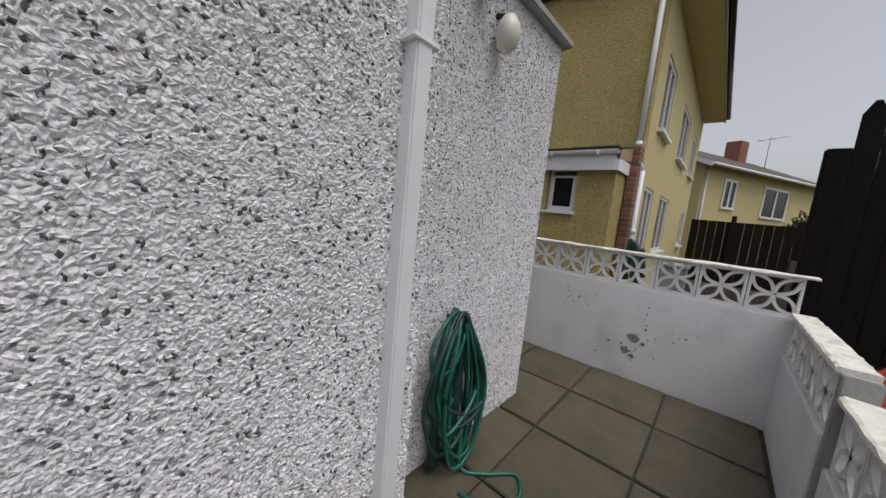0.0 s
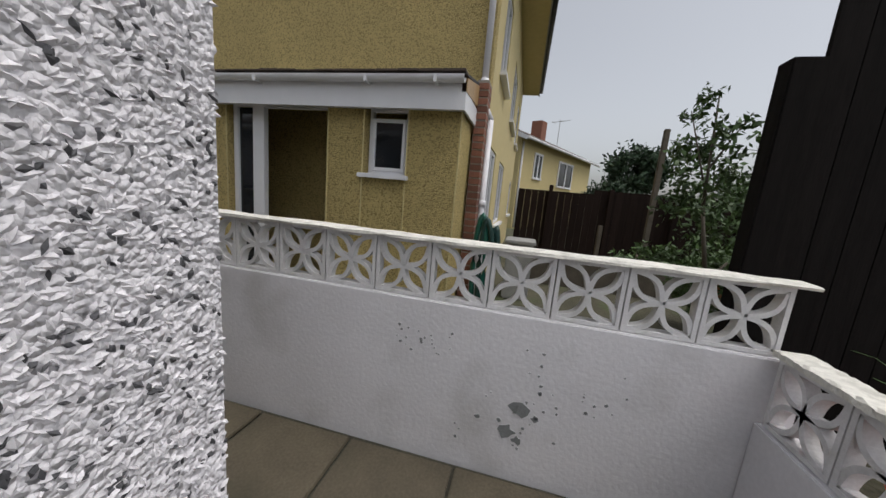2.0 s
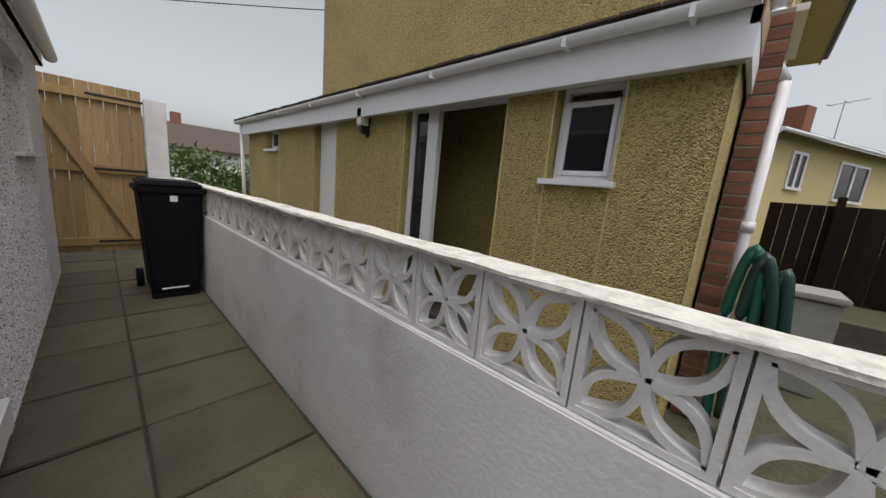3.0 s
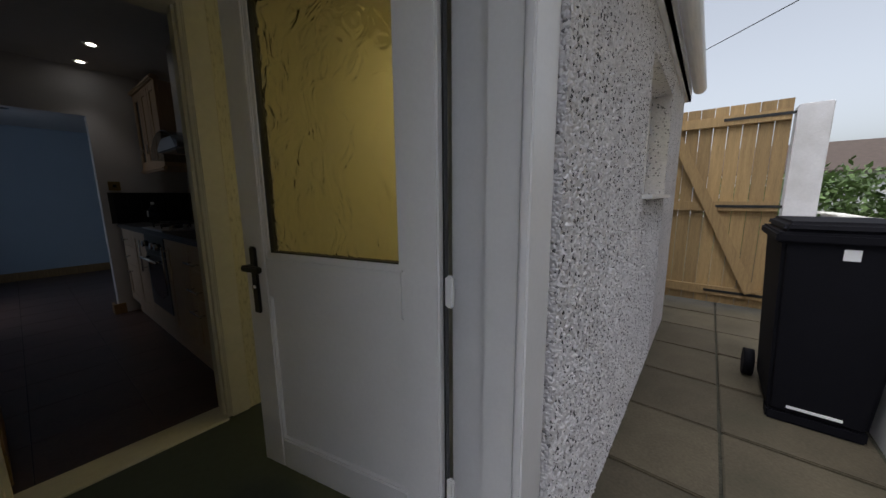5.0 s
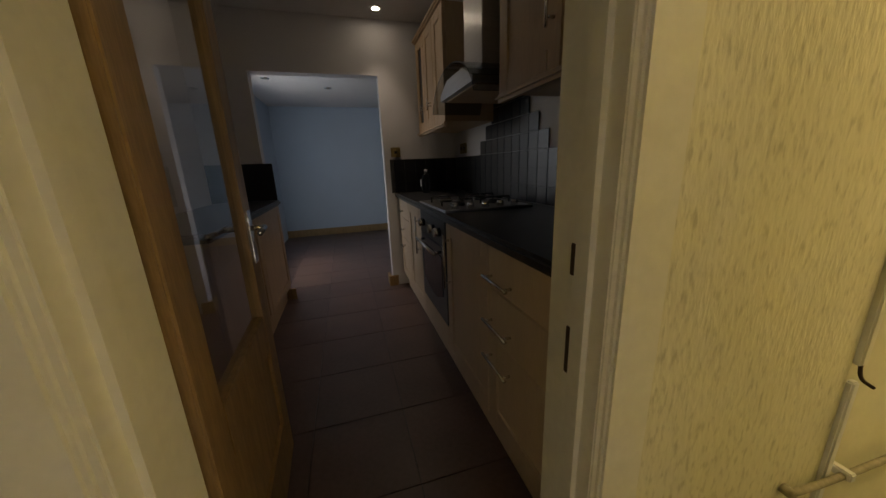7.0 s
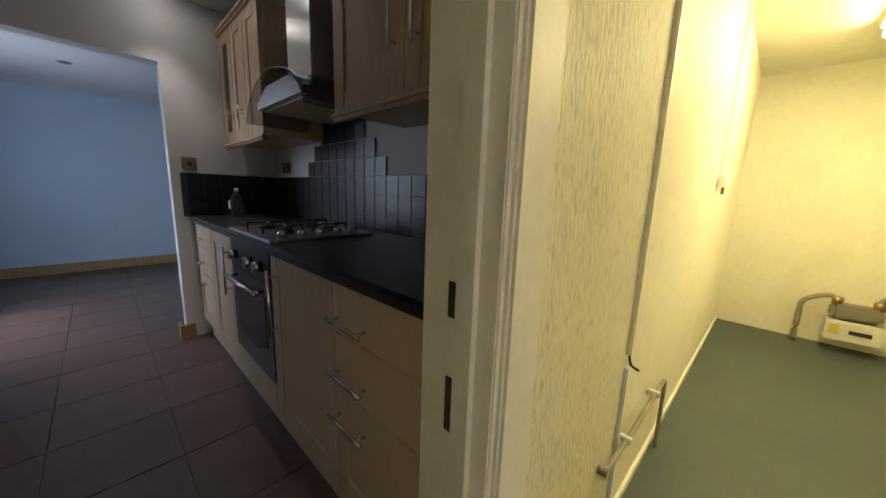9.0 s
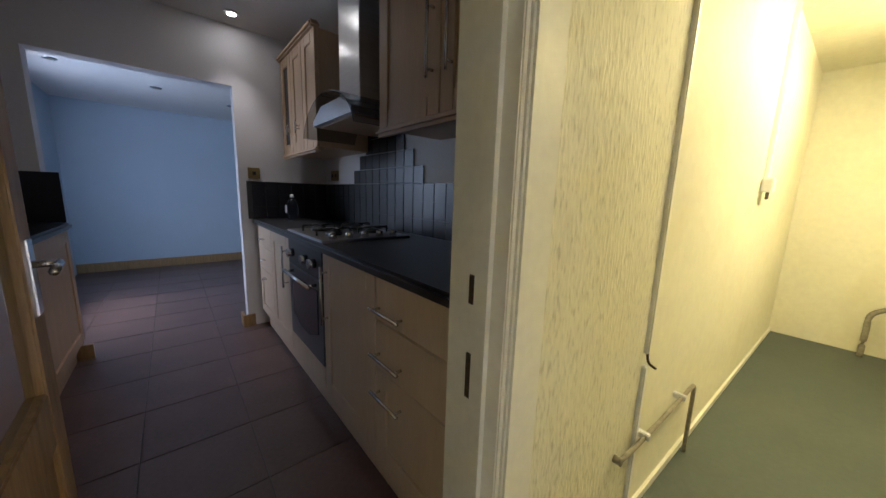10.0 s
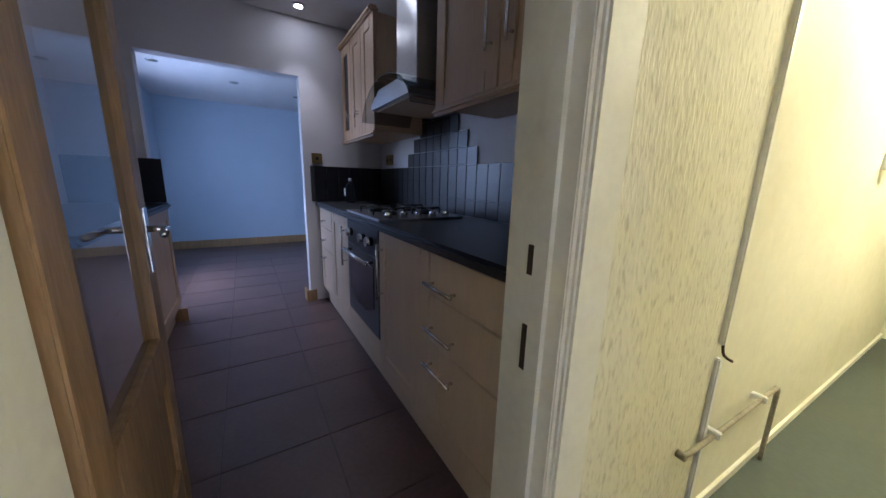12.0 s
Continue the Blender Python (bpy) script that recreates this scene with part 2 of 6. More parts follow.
DARKBAR = mat("dark_print", (0.03, 0.03, 0.03), 0.6)
TEAL = mat("teal_plastic", (0.02, 0.16, 0.17), 0.5)
LAMPGLASS = mat("frosted_lamp_glass", (0.62, 0.60, 0.52), 0.35, spread=0.05)
SOAPBLUE = glass("pale_blue_clear_plastic", (0.75, 0.85, 0.95), 0.15)
CLEAR = glass("clear_glass")
HOODGLASS = glass("smoked_glass", (0.55, 0.58, 0.6))
OBSCURE = glass("obscure_rippled_glass", (0.98, 0.92, 0.70), 0.18, 0.5, 11)
TUBE = glow("fluorescent_tube", (1.0, 0.84, 0.42), 8.0)
SPOT = glow("halogen_spot", (1.0, 0.93, 0.80), 6.0)


for dull in (BLACKWOOD, BROWNWOOD, BINBLACK):
    dull.node_tree.nodes["Principled BSDF"].inputs["Specular IOR Level"].default_value = 0.12


# ---- mesh helpers ----
def box(bm, lo, hi, m=None):
    vs = [bm.verts.new((m @ Vector(p)) if m else p) for p in
          ((x, y, z) for z in (lo[2], hi[2]) for y in (lo[1], hi[1]) for x in (lo[0], hi[0]))]
    for f in ((0, 2, 3, 1), (4, 5, 7, 6), (0, 1, 5, 4), (2, 6, 7, 3), (0, 4, 6, 2), (1, 3, 7, 5)):
        bm.faces.new([vs[i] for i in f])
    return vs


def boxes(*list_of, bevel=0.0, m=None):
    bm = bmesh.new()
    for lo, hi in list_of:
        box(bm, lo, hi, m)
    if bevel:
        bmesh.ops.bevel(bm, geom=bm.edges[:], offset=bevel, segments=2, affect="EDGES", clamp_overlap=True)
    return bm


def rod(bm, a, b, r, r2=None, n=12):
    a, b = Vector(a), Vector(b)
    q = (b - a).to_track_quat("Z", "Y").to_matrix().to_4x4()
    m = Matrix.Translation((a + b) / 2) @ q
    bmesh.ops.create_cone(bm, cap_ends=True, segments=n, radius1=r, radius2=r if r2 is None else r2, depth=(b - a).length, matrix=m)


def rods(*list_of, n=12):
    bm = bmesh.new()
    for a, b, r in list_of:
        rod(bm, a, b, r, n=n)
    smooth(bm)
    return bm


def smooth(bm):
    for f in bm.faces:
        f.smooth = len(f.verts) == 4 or f.calc_area() < 1e-3


def prism(points, axis, a, b):
    """Extrude a polygon given in the two other axes along one axis."""
    bm = bmesh.new()
    put = {"x": lambda p, d: (d, p[0], p[1]), "y": lambda p, d: (p[0], d, p[1]), "z": lambda p, d: (p[0], p[1], d)}[axis]
    va, vb = [bm.verts.new(put(p, a)) for p in points], [bm.verts.new(put(p, b)) for p in points]
    bm.faces.new(va)
    bm.faces.new(vb[::-1])
    for i in range(len(points)):
        j = (i + 1) % len(points)
        bm.faces.new((va[i], vb[i], vb[j], va[j]))
    bmesh.ops.recalc_face_normals(bm, faces=bm.faces[:])
    return bm


def tube(points, r, n=8, closed=False):
    """A smooth tube through points."""
    pts = []
    p = [Vector(q) for q in points]
    k = len(p)
    for i in range(k if closed else k - 1):
        p0, p1, p2, p3 = (p[(i + d) % k] if closed else p[min(max(i + d, 0), k - 1)] for d in (-1, 0, 1, 2))
        for s in range(6):
            t = s / 6
            pts.append(0.5 * ((2 * p1) + (p2 - p0) * t + (2 * p0 - 5 * p1 + 4 * p2 - p3) * t * t + (3 * p1 - p0 - 3 * p2 + p3) * t ** 3))
    if not closed:
        pts.append(p[-1])
    bm, rings = bmesh.new(), []
    for i, c in enumerate(pts):
        d = (pts[(i + 1) % len(pts)] - pts[i - 1]) if closed or 0 < i < len(pts) - 1 else (pts[1] - pts[0] if i == 0 else pts[-1] - pts[-2])
        q = d.to_track_quat("Z", "Y")
        rings.append([bm.verts.new(c + q @ Vector((r * math.cos(2 * math.pi * j / n), r * math.sin(2 * math.pi * j / n), 0))) for j in range(n)])
    for i in range(len(rings) if closed else len(rings) - 1):
        a, b = rings[i], rings[(i + 1) % len(rings)]
        for j in range(n):
            f = bm.faces.new((a[j], a[(j + 1) % n], b[(j + 1) % n], b[j]))
            f.smooth = True
    if not closed:
        bm.faces.new(rings[0][::-1])
        bm.faces.new(rings[-1])
    return bm


def lathe(profile, centre, n=20):
    bm = bmesh.new()
    rings = [[bm.verts.new((centre[0] + r * math.cos(2 * math.pi * j / n), centre[1] + r * math.sin(2 * math.pi * j / n), centre[2] + z))
              for j in range(n)] for r, z in profile]
    for a, b in zip(rings, rings[1:]):
        for j in range(n):
            bm.faces.new((a[j], a[(j + 1) % n], b[(j + 1) % n], b[j])).smooth = True
    bm.faces.new(rings[0][::-1])
    bm.faces.new(rings[-1])
    return bm


def mesh_of(name, bm, material):
    me = bpy.data.meshes.new(name)
    bmesh.ops.recalc_face_normals(bm, faces=bm.faces[:])
    bm.to_mesh(me)
    bm.free()
    me.materials.append(material)
    return me


def part(name, bm, material, parent=None, label=""):
    ob = new(name, mesh_of(name, bm, material))
    if parent:
        ob.parent = parent
    return tagged(ob, label)


def thing(name, at, label, category, group="", kind=""):
    ob = new(name)
    ob.location = at
    ob.empty_display_size = 0.1
    bpy.context.view_layer.update()
    return tagged(ob, label, category, group, kind)


def hang(parent, *obs):
    """Put already placed meshes under a thing, keeping them where they are."""
    for o in obs:
        o.parent = parent
        o.matrix_parent_inverse = parent.matrix_world.inverted()
    return parent


def structure(name, bm, material, label, category):
    return tagged(part(name, bm, material), label, category, "", "structure")


def wall(name, axis, at, thick, a, b, z0, z1, holes, material, label, category="wall", m=None):
    """A wall along an axis with real openings (start, end, low, high)."""
    bm = bmesh.new()
    cuts = sorted({a, b, *[h[0] for h in holes], *[h[1] for h in holes]})
    for s, e in zip(cuts, cuts[1:]):
        mid, spans, low = (s + e) / 2, [], z0
        for h in sorted((h for h in holes if h[0] <= mid <= h[1]), key=lambda h: h[2]):
            if h[2] > low:
                spans.append((low, h[2]))
            low = max(low, h[3])
        if low < z1:
            spans.append((low, z1))
        for lo, hi in spans:
            if axis == "x":
                box(bm, (s, at, lo), (e, at + thick, hi), m)
            else:
                box(bm, (at, s, lo), (at + thick, e, hi), m)
    bmesh.ops.remove_doubles(bm, verts=bm.verts[:], dist=1e-5)
    return structure(name, bm, material, label, category)


def chips(name, origin, u, v, normal, w, h, count, size, material, keep, parent, seed):
    """Small flattened stones pressed into a wall face, joined as one."""
    rng = np.random.default_rng(seed)
    u, v, nn, o = (np.array(q, float) for q in (u, v, normal, origin))
    pu, pv = rng.random(count) * w, rng.random(count) * h
    ok = keep(pu, pv)
    pu, pv = pu[ok], pv[ok]
    k = len(pu)
    ang, a, b, d = rng.random(k) * 6.28, size * (0.6 + 0.9 * rng.random(k)), size * (0.35 + 0.5 * rng.random(k)), size * (0.35 + 0.45 * rng.random(k))
    c = o + pu[:, None] * u + pv[:, None] * v
    e1 = np.cos(ang)[:, None] * u + np.sin(ang)[:, None] * v
    e2 = -np.sin(ang)[:, None] * u + np.cos(ang)[:, None] * v
    pts = np.stack([c + e1 * a[:, None], c + e2 * b[:, None], c - e1 * a[:, None], c - e2 * b[:, None],
                    c + nn * d[:, None] + e1 * (a * 0.35)[:, None], c + nn * (0.8 * d)[:, None] - e1 * (a * 0.45)[:, None]], 1).reshape(-1, 3)
    base = (np.arange(k) * 6)[:, None, None]
    faces = (base + np.array([[0, 1, 4], [1, 5, 4], [1, 2, 5], [2, 3, 5], [3, 4, 5], [3, 0, 4]])).reshape(-1, 3)
    me = bpy.data.meshes.new(name)
    me.from_pydata(pts.tolist(), [], faces.tolist())
    me.materials.append(material)
    ob = new(name, me)
    ob.parent = parent
    return tagged(ob, "", "", "", "stuff")


def build(name, at, label, category, parts, group=""):
    """A thing from parts modelled in world coordinates: (name, bmesh, material[, label])."""
    root = thing(name, at, label, category, group)
    made = {}
    for p in parts:
        ob = part(p[0], p[1], p[2], None, p[3] if len(p) > 3 else "")
        hang(root, ob)
        made.setdefault(p[0], ob)
    root_parts[root.name] = made
    return root


root_parts = {}

# ---- ground and outdoor structure ----
structure("ground", boxes(((-400, -400, -0.5), (400, 400, -0.06))), EARTH, "dark soil and rough grass of the gardens", "ground")
structure("patio_bed", boxes(((-9.5, -1.75, -0.06), (-1.51, 0.0, -0.022)), ((-1.51, -7.0, -0.06), (0.0, 0.0, -0.022))), JOINT,
          "dark dirt-filled joints under the patio slabs", "ground")

# house: rear wall turned slightly against the boundary wall
CORNER = (-1.82, -1.15)
TURN = pose(CORNER[0], CORNER[1], 0)
HOUSE_TOP = 2.42
wall_rear = wall("wall_rear", "x", -0.26, 0.26, -5.55, 0.0, -0.05, HOUSE_TOP,
                 [(-2.17, -1.19, -0.05, 2.36), (-4.45, -3.42, 1.36, 2.12)], DASH, "white pebbledashed rear wall of the house with door and window openings", m=TURN)
wall_side = wall("wall_side", "y", -1.82, 0.26, -8.8, -1.09, -0.05, 2.62, [(-6.95, -5.72, 0.93, 2.15)], DASH,
                 "white pebbledashed side wall of the house")


def outside(pu, pv):
    return np.ones(len(pu), bool)


def off_door(pu, pv):
    return ~(((pu > 1.19) & (pu < 2.17) & (pv < 2.36)) | ((pu > 3.42) & (pu < 4.45) & (pv > 1.36) & (pv < 2.12)))


near = structure("wall_projection", boxes(((-1.558, -5.6, -0.05), (-1.29, -2.575, 2.62))), DASH, "projecting pebbledashed part of the side wall", "wall")
chips("stone_chips", (-1.29, -2.575, 0), (0, -1, 0), (0, 0, 1), (1, 0, 0), 1.6, 2.6, 30000, 0.0075, CHIP, outside, near, 5)
chips("dark_chips", (-1.29, -2.575, 0), (0, -1, 0), (0, 0, 1), (1, 0, 0), 1.6, 2.6, 3000, 0.0076, CHIP_DARK, outside, near, 6)
chips("stone_chips", (-1.56, -1.09, 0), (0, -1, 0), (0, 0, 1), (1, 0, 0), 1.8, 2.6, 34000, 0.0075, CHIP, outside, wall_side, 1)
chips("dark_chips", (-1.56, -1.09, 0), (0, -1, 0), (0, 0, 1), (1, 0, 0), 1.8, 2.6, 5000, 0.0072, CHIP_DARK, outside, wall_side, 2)
chips("stone_chips", (CORNER[0], CORNER[1], 0), (-1, 0, 0), (0, 0, 1), (0, 1, 0), 4.5, 2.4, 60000, 0.0075, CHIP, off_door, wall_rear, 3)
chips("dark_chips", (CORNER[0], CORNER[1], 0), (-1, 0, 0), (0, 0, 1), (0, 1, 0), 4.5, 2.4, 13000, 0.0062, CHIP_DARK, off_door, wall_rear, 4)

structure("window_reveal", boxes(((-4.45, -0.2, 1.35), (-3.42, 0.05, 1.375)), bevel=0.004, m=TURN), UPVC, "white window sill in the rear wall", "window")
w1 = build("window_1", TURN @ Vector((-3.93, -0.15, 1.38)), "white plastic window set in the rear wall", "window",
           [("window_frame", boxes(((-4.44, -0.2, 1.38), (-4.38, -0.13, 2.11)), ((-3.49, -0.2, 1.38), (-3.43, -0.13, 2.11)),
                                   ((-4.38, -0.2, 1.38), (-3.49, -0.13, 1.44)), ((-4.38, -0.2, 2.05), (-3.49, -0.13, 2.11)), m=TURN), UPVC),
            ("pane", boxes(((-4.38, -0.17, 1.44), (-3.49, -0.16, 2.05)), m=TURN), CLEAR)])
tagged(w1, kind="structure")

# eaves of the house along the passage
build("eaves_gutter", TURN @ Vector((-3.3, 0.05, 2.35)), "white plastic gutter and soffit along the low eaves", "gutter",
      [("soffit", boxes(((-5.6, -0.02, 2.30), (-0.0, 0.05, 2.33)), m=TURN), UPVC),
       ("fascia", boxes(((-5.6, 0.03, 2.30), (0.0, 0.05, 2.44)), m=TURN), UPVC),
       ("gutter", prism([(0.055 + 0.055 + 0.055 * math.cos(radians(a)), 2.42 + 0.055 * math.sin(radians(a))) for a in range(180, 361, 20)]
                        + [(0.055 + 0.055 + 0.045 * math.cos(radians(a)), 2.42 + 0.045 * math.sin(radians(a))) for a in range(360, 179, -20)],
                        "x", -5.62, 0.02), UPVC)])
root_parts["eaves_gutter"]["gutter"].data.transform(TURN)
structure("roof_house", prism([(0.09, 2.46), (0.09, 2.50), (-4.0, 4.1), (-4.0, 4.05)], "x", -5.65, 0.25), ROOFTILE,
          "low tiled roof over the rear of the house", "roof").data.transform(TURN)
structure("wall_side_cap", boxes(((-1.85, -8.8, 2.62), (-1.50, -1.04, 2.67)), ((-1.495, -5.6, 2.62), (-1.24, -2.53, 2.67)), bevel=0.008), GREYCONC, "grey capping along the top of the side wall", "coping")
structure("wall_upper_house", boxes(((-1.84, -8.8, 2.671), (-1.72, -1.4, 2.8))), DASH, "pebbledashed upstand of the house", "wall")

# boundary walls
W_TOP, B_LOW, PITCH = 1.178, 0.872, 0.3
boundary = structure("wall_boundary", boxes(((-8.2, 0.0, -0.05), (0.10, 0.12, B_LOW)), bevel=0.006), WHITEWASH,
                     "low white-painted rendered boundary wall with flaking patches", "wall")
side_a = structure("wall_return", boxes(((-0.04, -1.24, -0.05), (0.08, -0.002, 0.59)), bevel=0.006), WHITEWASH,
                   "white-painted return wall beside the flower bed", "wall")
side_b = structure("wall_return_low", boxes(((-0.02, -5.5, -0.05), (0.10, -1.30, 0.48)), bevel=0.006), WHITEWASH,
                   "lower white-painted return wall with screen blocks", "wall")


def screen_block_mesh():
    """Pierced square block: a rim and four leaf-shaped loops that meet at the centre."""
    bm, s, d, rim = bmesh.new(), 0.147, 0.055, 0.018
    for lo, hi in (((-s, 0, -s), (s, d, -s + rim)), ((-s, 0, s - rim), (s, d, s)), ((-s, 0, -s + rim), (-s + rim, d, s - rim)), ((s - rim, 0, -s + rim), (s, d, s - rim))):
        box(bm, lo, hi)
    length, half, thick, k = 0.187, 0.044, 0.0105, 9
    for q in range(4):
        ang = radians(45 + 90 * q)
        ca, sa = math.cos(ang), math.sin(ang)
        for side in (1, -1):
            inner, outer = [], []
            for i in range(k + 1):
                t = i / k
                x, y = length * t, side * (half * math.sin(math.pi * t))
                dx, dy = length, side * half * math.pi * math.cos(math.pi * t)
                n = math.hypot(dx, dy)
                nx, ny = -dy / n, dx / n
                for store, o in ((inner, -thick), (outer, thick)):
                    px, py = x + nx * o, y + ny * o
                    w = (ca * px - sa * py, sa * px + ca * py)
                    store.append(tuple(max(-s + 0.004, min(s - 0.004, v)) for v in w))
            for i in range(k):
                quad = (inner[i], inner[i + 1], outer[i + 1], outer[i])
                f = [bm.verts.new((p[0], 0.004 + 0.0004 * q, p[1])) for p in quad]
                b = [bm.verts.new((p[0], d - 0.004, p[1])) for p in quad]
                bm.faces.new(f)
                bm.faces.new(b[::-1])
                for a in range(4):
                    bm.faces.new((f[a], b[a], b[(a + 1) % 4], f[(a + 1) % 4]))
    return mesh_of("screen_block", bm, BLOCK)


BLOCK_MESH = screen_block_mesh()


def screen_block(parent, m):
    ob = new("screen_block", BLOCK_MESH)
    ob.parent = parent
    ob.matrix_world = m
    return ob


def coping(name, lo, hi, axis, parent_label, seed):
    """A rough mortar cap with a wavering edge."""
    rng, bm, n = random.Random(seed), bmesh.new(), 60
    a = 0 if axis == "x" else 1
    rings = []
    for i in range(n + 1):
        t = lo[a] + (hi[a] - lo[a]) * i / n
        j = lambda: rng.uniform(-0.004, 0.004)
        o = 1 - a
        ring = []
        for p, z in ((lo[o], lo[2]), (lo[o], hi[2] - 0.006), (lo[o] + 0.012, hi[2]), (hi[o] - 0.012, hi[2]), (hi[o], hi[2] - 0.006), (hi[o], lo[2])):
            q = [0, 0, z + (j() if z > lo[2] else 0)]
            q[a], q[o] = t, p + j()
            ring.append(bm.verts.new(q))
        rings.append(ring)
    for r, s2 in zip(rings, rings[1:]):
        for i in range(6):
            bm.faces.new((r[i], r[(i + 1) % 6], s2[(i + 1) % 6], s2[i]))
    bm.faces.new(rings[0])
    bm.faces.new(rings[-1][::-1])
    return structure(name, bm, COPE, parent_label, "coping")


for i in range(27):
    screen_block(boundary, Matrix.Translation((-0.15 - PITCH * i, 0.02, B_LOW + 0.151)))
coping("coping_boundary", (-8.2, -0.004, B_LOW + 0.299), (0.06, 0.118, W_TOP + 0.012), "x", "chipped white mortar cap on the boundary wall", 3)
for i in range(4):
    screen_block(side_a, Matrix.Translation((0.032, -0.17 - PITCH * i, 0.742)) @ pose(0, 0, 0, 0, 0, 90))
coping("coping_return", (-0.044, -1.25, 0.892), (0.084, -0.01, 0.92), "y", "chipped white mortar cap on the return wall", 4)
for i in range(14):
    screen_block(side_b, Matrix.Translation((0.052, -1.46 - PITCH * i, 0.632)) @ pose(0, 0, 0, 0, 0, 90))
coping("coping_return_low", (-0.028, -5.5, 0.782), (0.108, -1.30, 0.81), "y", "chipped white mortar cap on the lower return wall", 5)
structure("pier_return", boxes(((-0.03, -1.295, -0.05), (0.085, -1.245, 0.895)), bevel=0.005), GREYCONC, "grey unpainted end of the return wall", "wall")

# flaking paint on the boundary wall
def flake(x, z, r, seed):
    rng = random.Random(seed)
    pts = [(x + r * rng.uniform(0.45, 1.1) * math.cos(a * 0.628), z + r * rng.uniform(0.35, 1.0) * math.sin(a * 0.628)) for a in range(10)]
    return prism(pts, "y", -0.0035, 0.001)


rngf = random.Random(11)
flakes = [(-0.98, 0.40, 0.055), (-0.90, 0.36, 0.022), (-1.03, 0.26, 0.05), (-0.97, 0.22, 0.03), (-1.07, 0.31, 0.015), (-1.18, 0.30, 0.016)]
flakes += [(rngf.uniform(-1.65, -1.35), rngf.uniform(0.58, 0.72), rngf.uniform(0.004, 0.011)) for _ in range(22)]
flakes += [(rngf.uniform(-1.0, -0.5), rngf.uniform(0.42, 0.72), rngf.uniform(0.004, 0.012)) for _ in range(22)]
flakes += [(rngf.uniform(-1.3, -0.75), rngf.uniform(0.15, 0.45), rngf.uniform(0.004, 0.012)) for _ in range(18)]
for i, (x, z, r) in enumerate(flakes):
    o = part("flake", flake(x, z, r, i), BARE, boundary)

# ---- the neighbour's house ----
NY = 1.54
wall_n = wall("wall_neighbour", "x", NY, 0.2, -9.7, -1.73, -0.06, 2.30,
              [(-2.71, -2.26, 1.53, 2.20), (-4.39, -3.13, -0.06, 2.25), (-6.56, -5.88, -0.06, 2.27), (-8.6, -8.0, 1.83, 2.27)], YELLOW,
              "yellow roughcast wall of the neighbour's lean-to extension")
wall("wall_neighbour_end", "y", -1.93, 0.2, NY + 0.2, 2.3, -0.06, 2.30, [], YELLOW, "yellow roughcast end wall of the neighbour's extension")
structure("floor_neighbour", boxes(((-9.6, NY + 0.2, -0.05), (-1.94, 4.2, -0.01))), DARKVOID, "dark floor inside the neighbour's extension", "floor")
structure("wall_neighbour_inner", boxes(((-9.6, 3.4, -0.05), (-1.94, 3.45, 2.5))), WHITE_WALL, "white back wall inside the neighbour's extension", "wall")
for x in (-1.736, -2.25, -2.72, -3.12, -4.40, -5.87, -6.57, -7.99, -8.61):
    part("corner_bead", boxes(((x - 0.006, NY - 0.006, -0.05), (x + 0.006, NY + 0.01, 2.29))), YELLOW_TRIM, wall_n, "pale yellow corner bead")


def small_window(at, w, h, name):
    x, y, z = at
    f = 0.035
    return build(name, at, "small white plastic window with a projecting sill", "window",
                 [("window_frame", boxes(((x, y, z), (x + f, y + 0.06, z + h)), ((x + w - f, y, z), (x + w, y + 0.06, z + h)),
                                         ((x + f, y, z), (x + w - f, y + 0.06, z + f)), ((x + f, y, z + h - f), (x + w - f, y + 0.06, z + h)), bevel=0.004), UPVC),
                  ("sash", boxes(((x + f, y - 0.012, z + f), (x + 2 * f, y + 0.04, z + h - 0.1)), ((x + w - 2 * f, y - 0.012, z + f), (x + w - f, y + 0.04, z + h - 0.1)),
                                 ((x + 2 * f, y - 0.012, z + f), (x + w - 2 * f, y + 0.04, z + 2 * f)),
                                 ((x + 2 * f, y - 0.012, z + h - 0.1 - f), (x + w - 2 * f, y + 0.04, z + h - 0.1)), bevel=0.004), UPVC),
                  ("pane", boxes(((x + 2 * f, y + 0.01, z + 2 * f), (x + w - 2 * f, y + 0.016, z + h - 0.1 - f))), BLACKGLASS),
                  ("window_sill", boxes(((x - 0.05, y - 0.15, z - 0.045), (x + w + 0.05, y + 0.05, z - 0.002)), bevel=0.006), UPVC)])


tagged(small_window((-2.70, NY + 0.09, 1.545), 0.43, 0.645, "window_2"), kind="structure")
tagged(small_window((-8.58, NY + 0.09, 1.845), 0.56, 0.42, "window_3"), kind="structure")
tagged(build("door_neighbour", (-3.76, NY + 0.1, -0.05), "white framed glazed door with a narrow side light", "door",
      [("door_frame", boxes(((-4.38, NY + 0.07, -0.05), (-4.32, NY + 0.14, 2.23)), ((-4.12, NY + 0.07, -0.05), (-3.97, NY + 0.14, 2.23)),
                            ((-4.32, NY + 0.07, 2.16), (-4.12, NY + 0.14, 2.23)), ((-3.97, NY + 0.07, 2.16), (-3.14, NY + 0.14, 2.23)), bevel=0.004), UPVC),
       ("pane", boxes(((-4.32, NY + 0.10, 0.1), (-4.12, NY + 0.106, 2.16))), BLACKGLASS)]), kind="structure")
tagged(build("door_white", (-6.22, NY + 0.1, -0.05), "plain white door in a shallow recess", "door",
      [("leaf", boxes(((-6.55, NY + 0.1, -0.05), (-5.89, NY + 0.14, 2.25)), bevel=0.004), UPVC),
       ("handle", rods(((-5.95, NY + 0.1, 1.0), (-5.95, NY + 0.05, 1.0), 0.01)), CHROME)]), kind="structure")
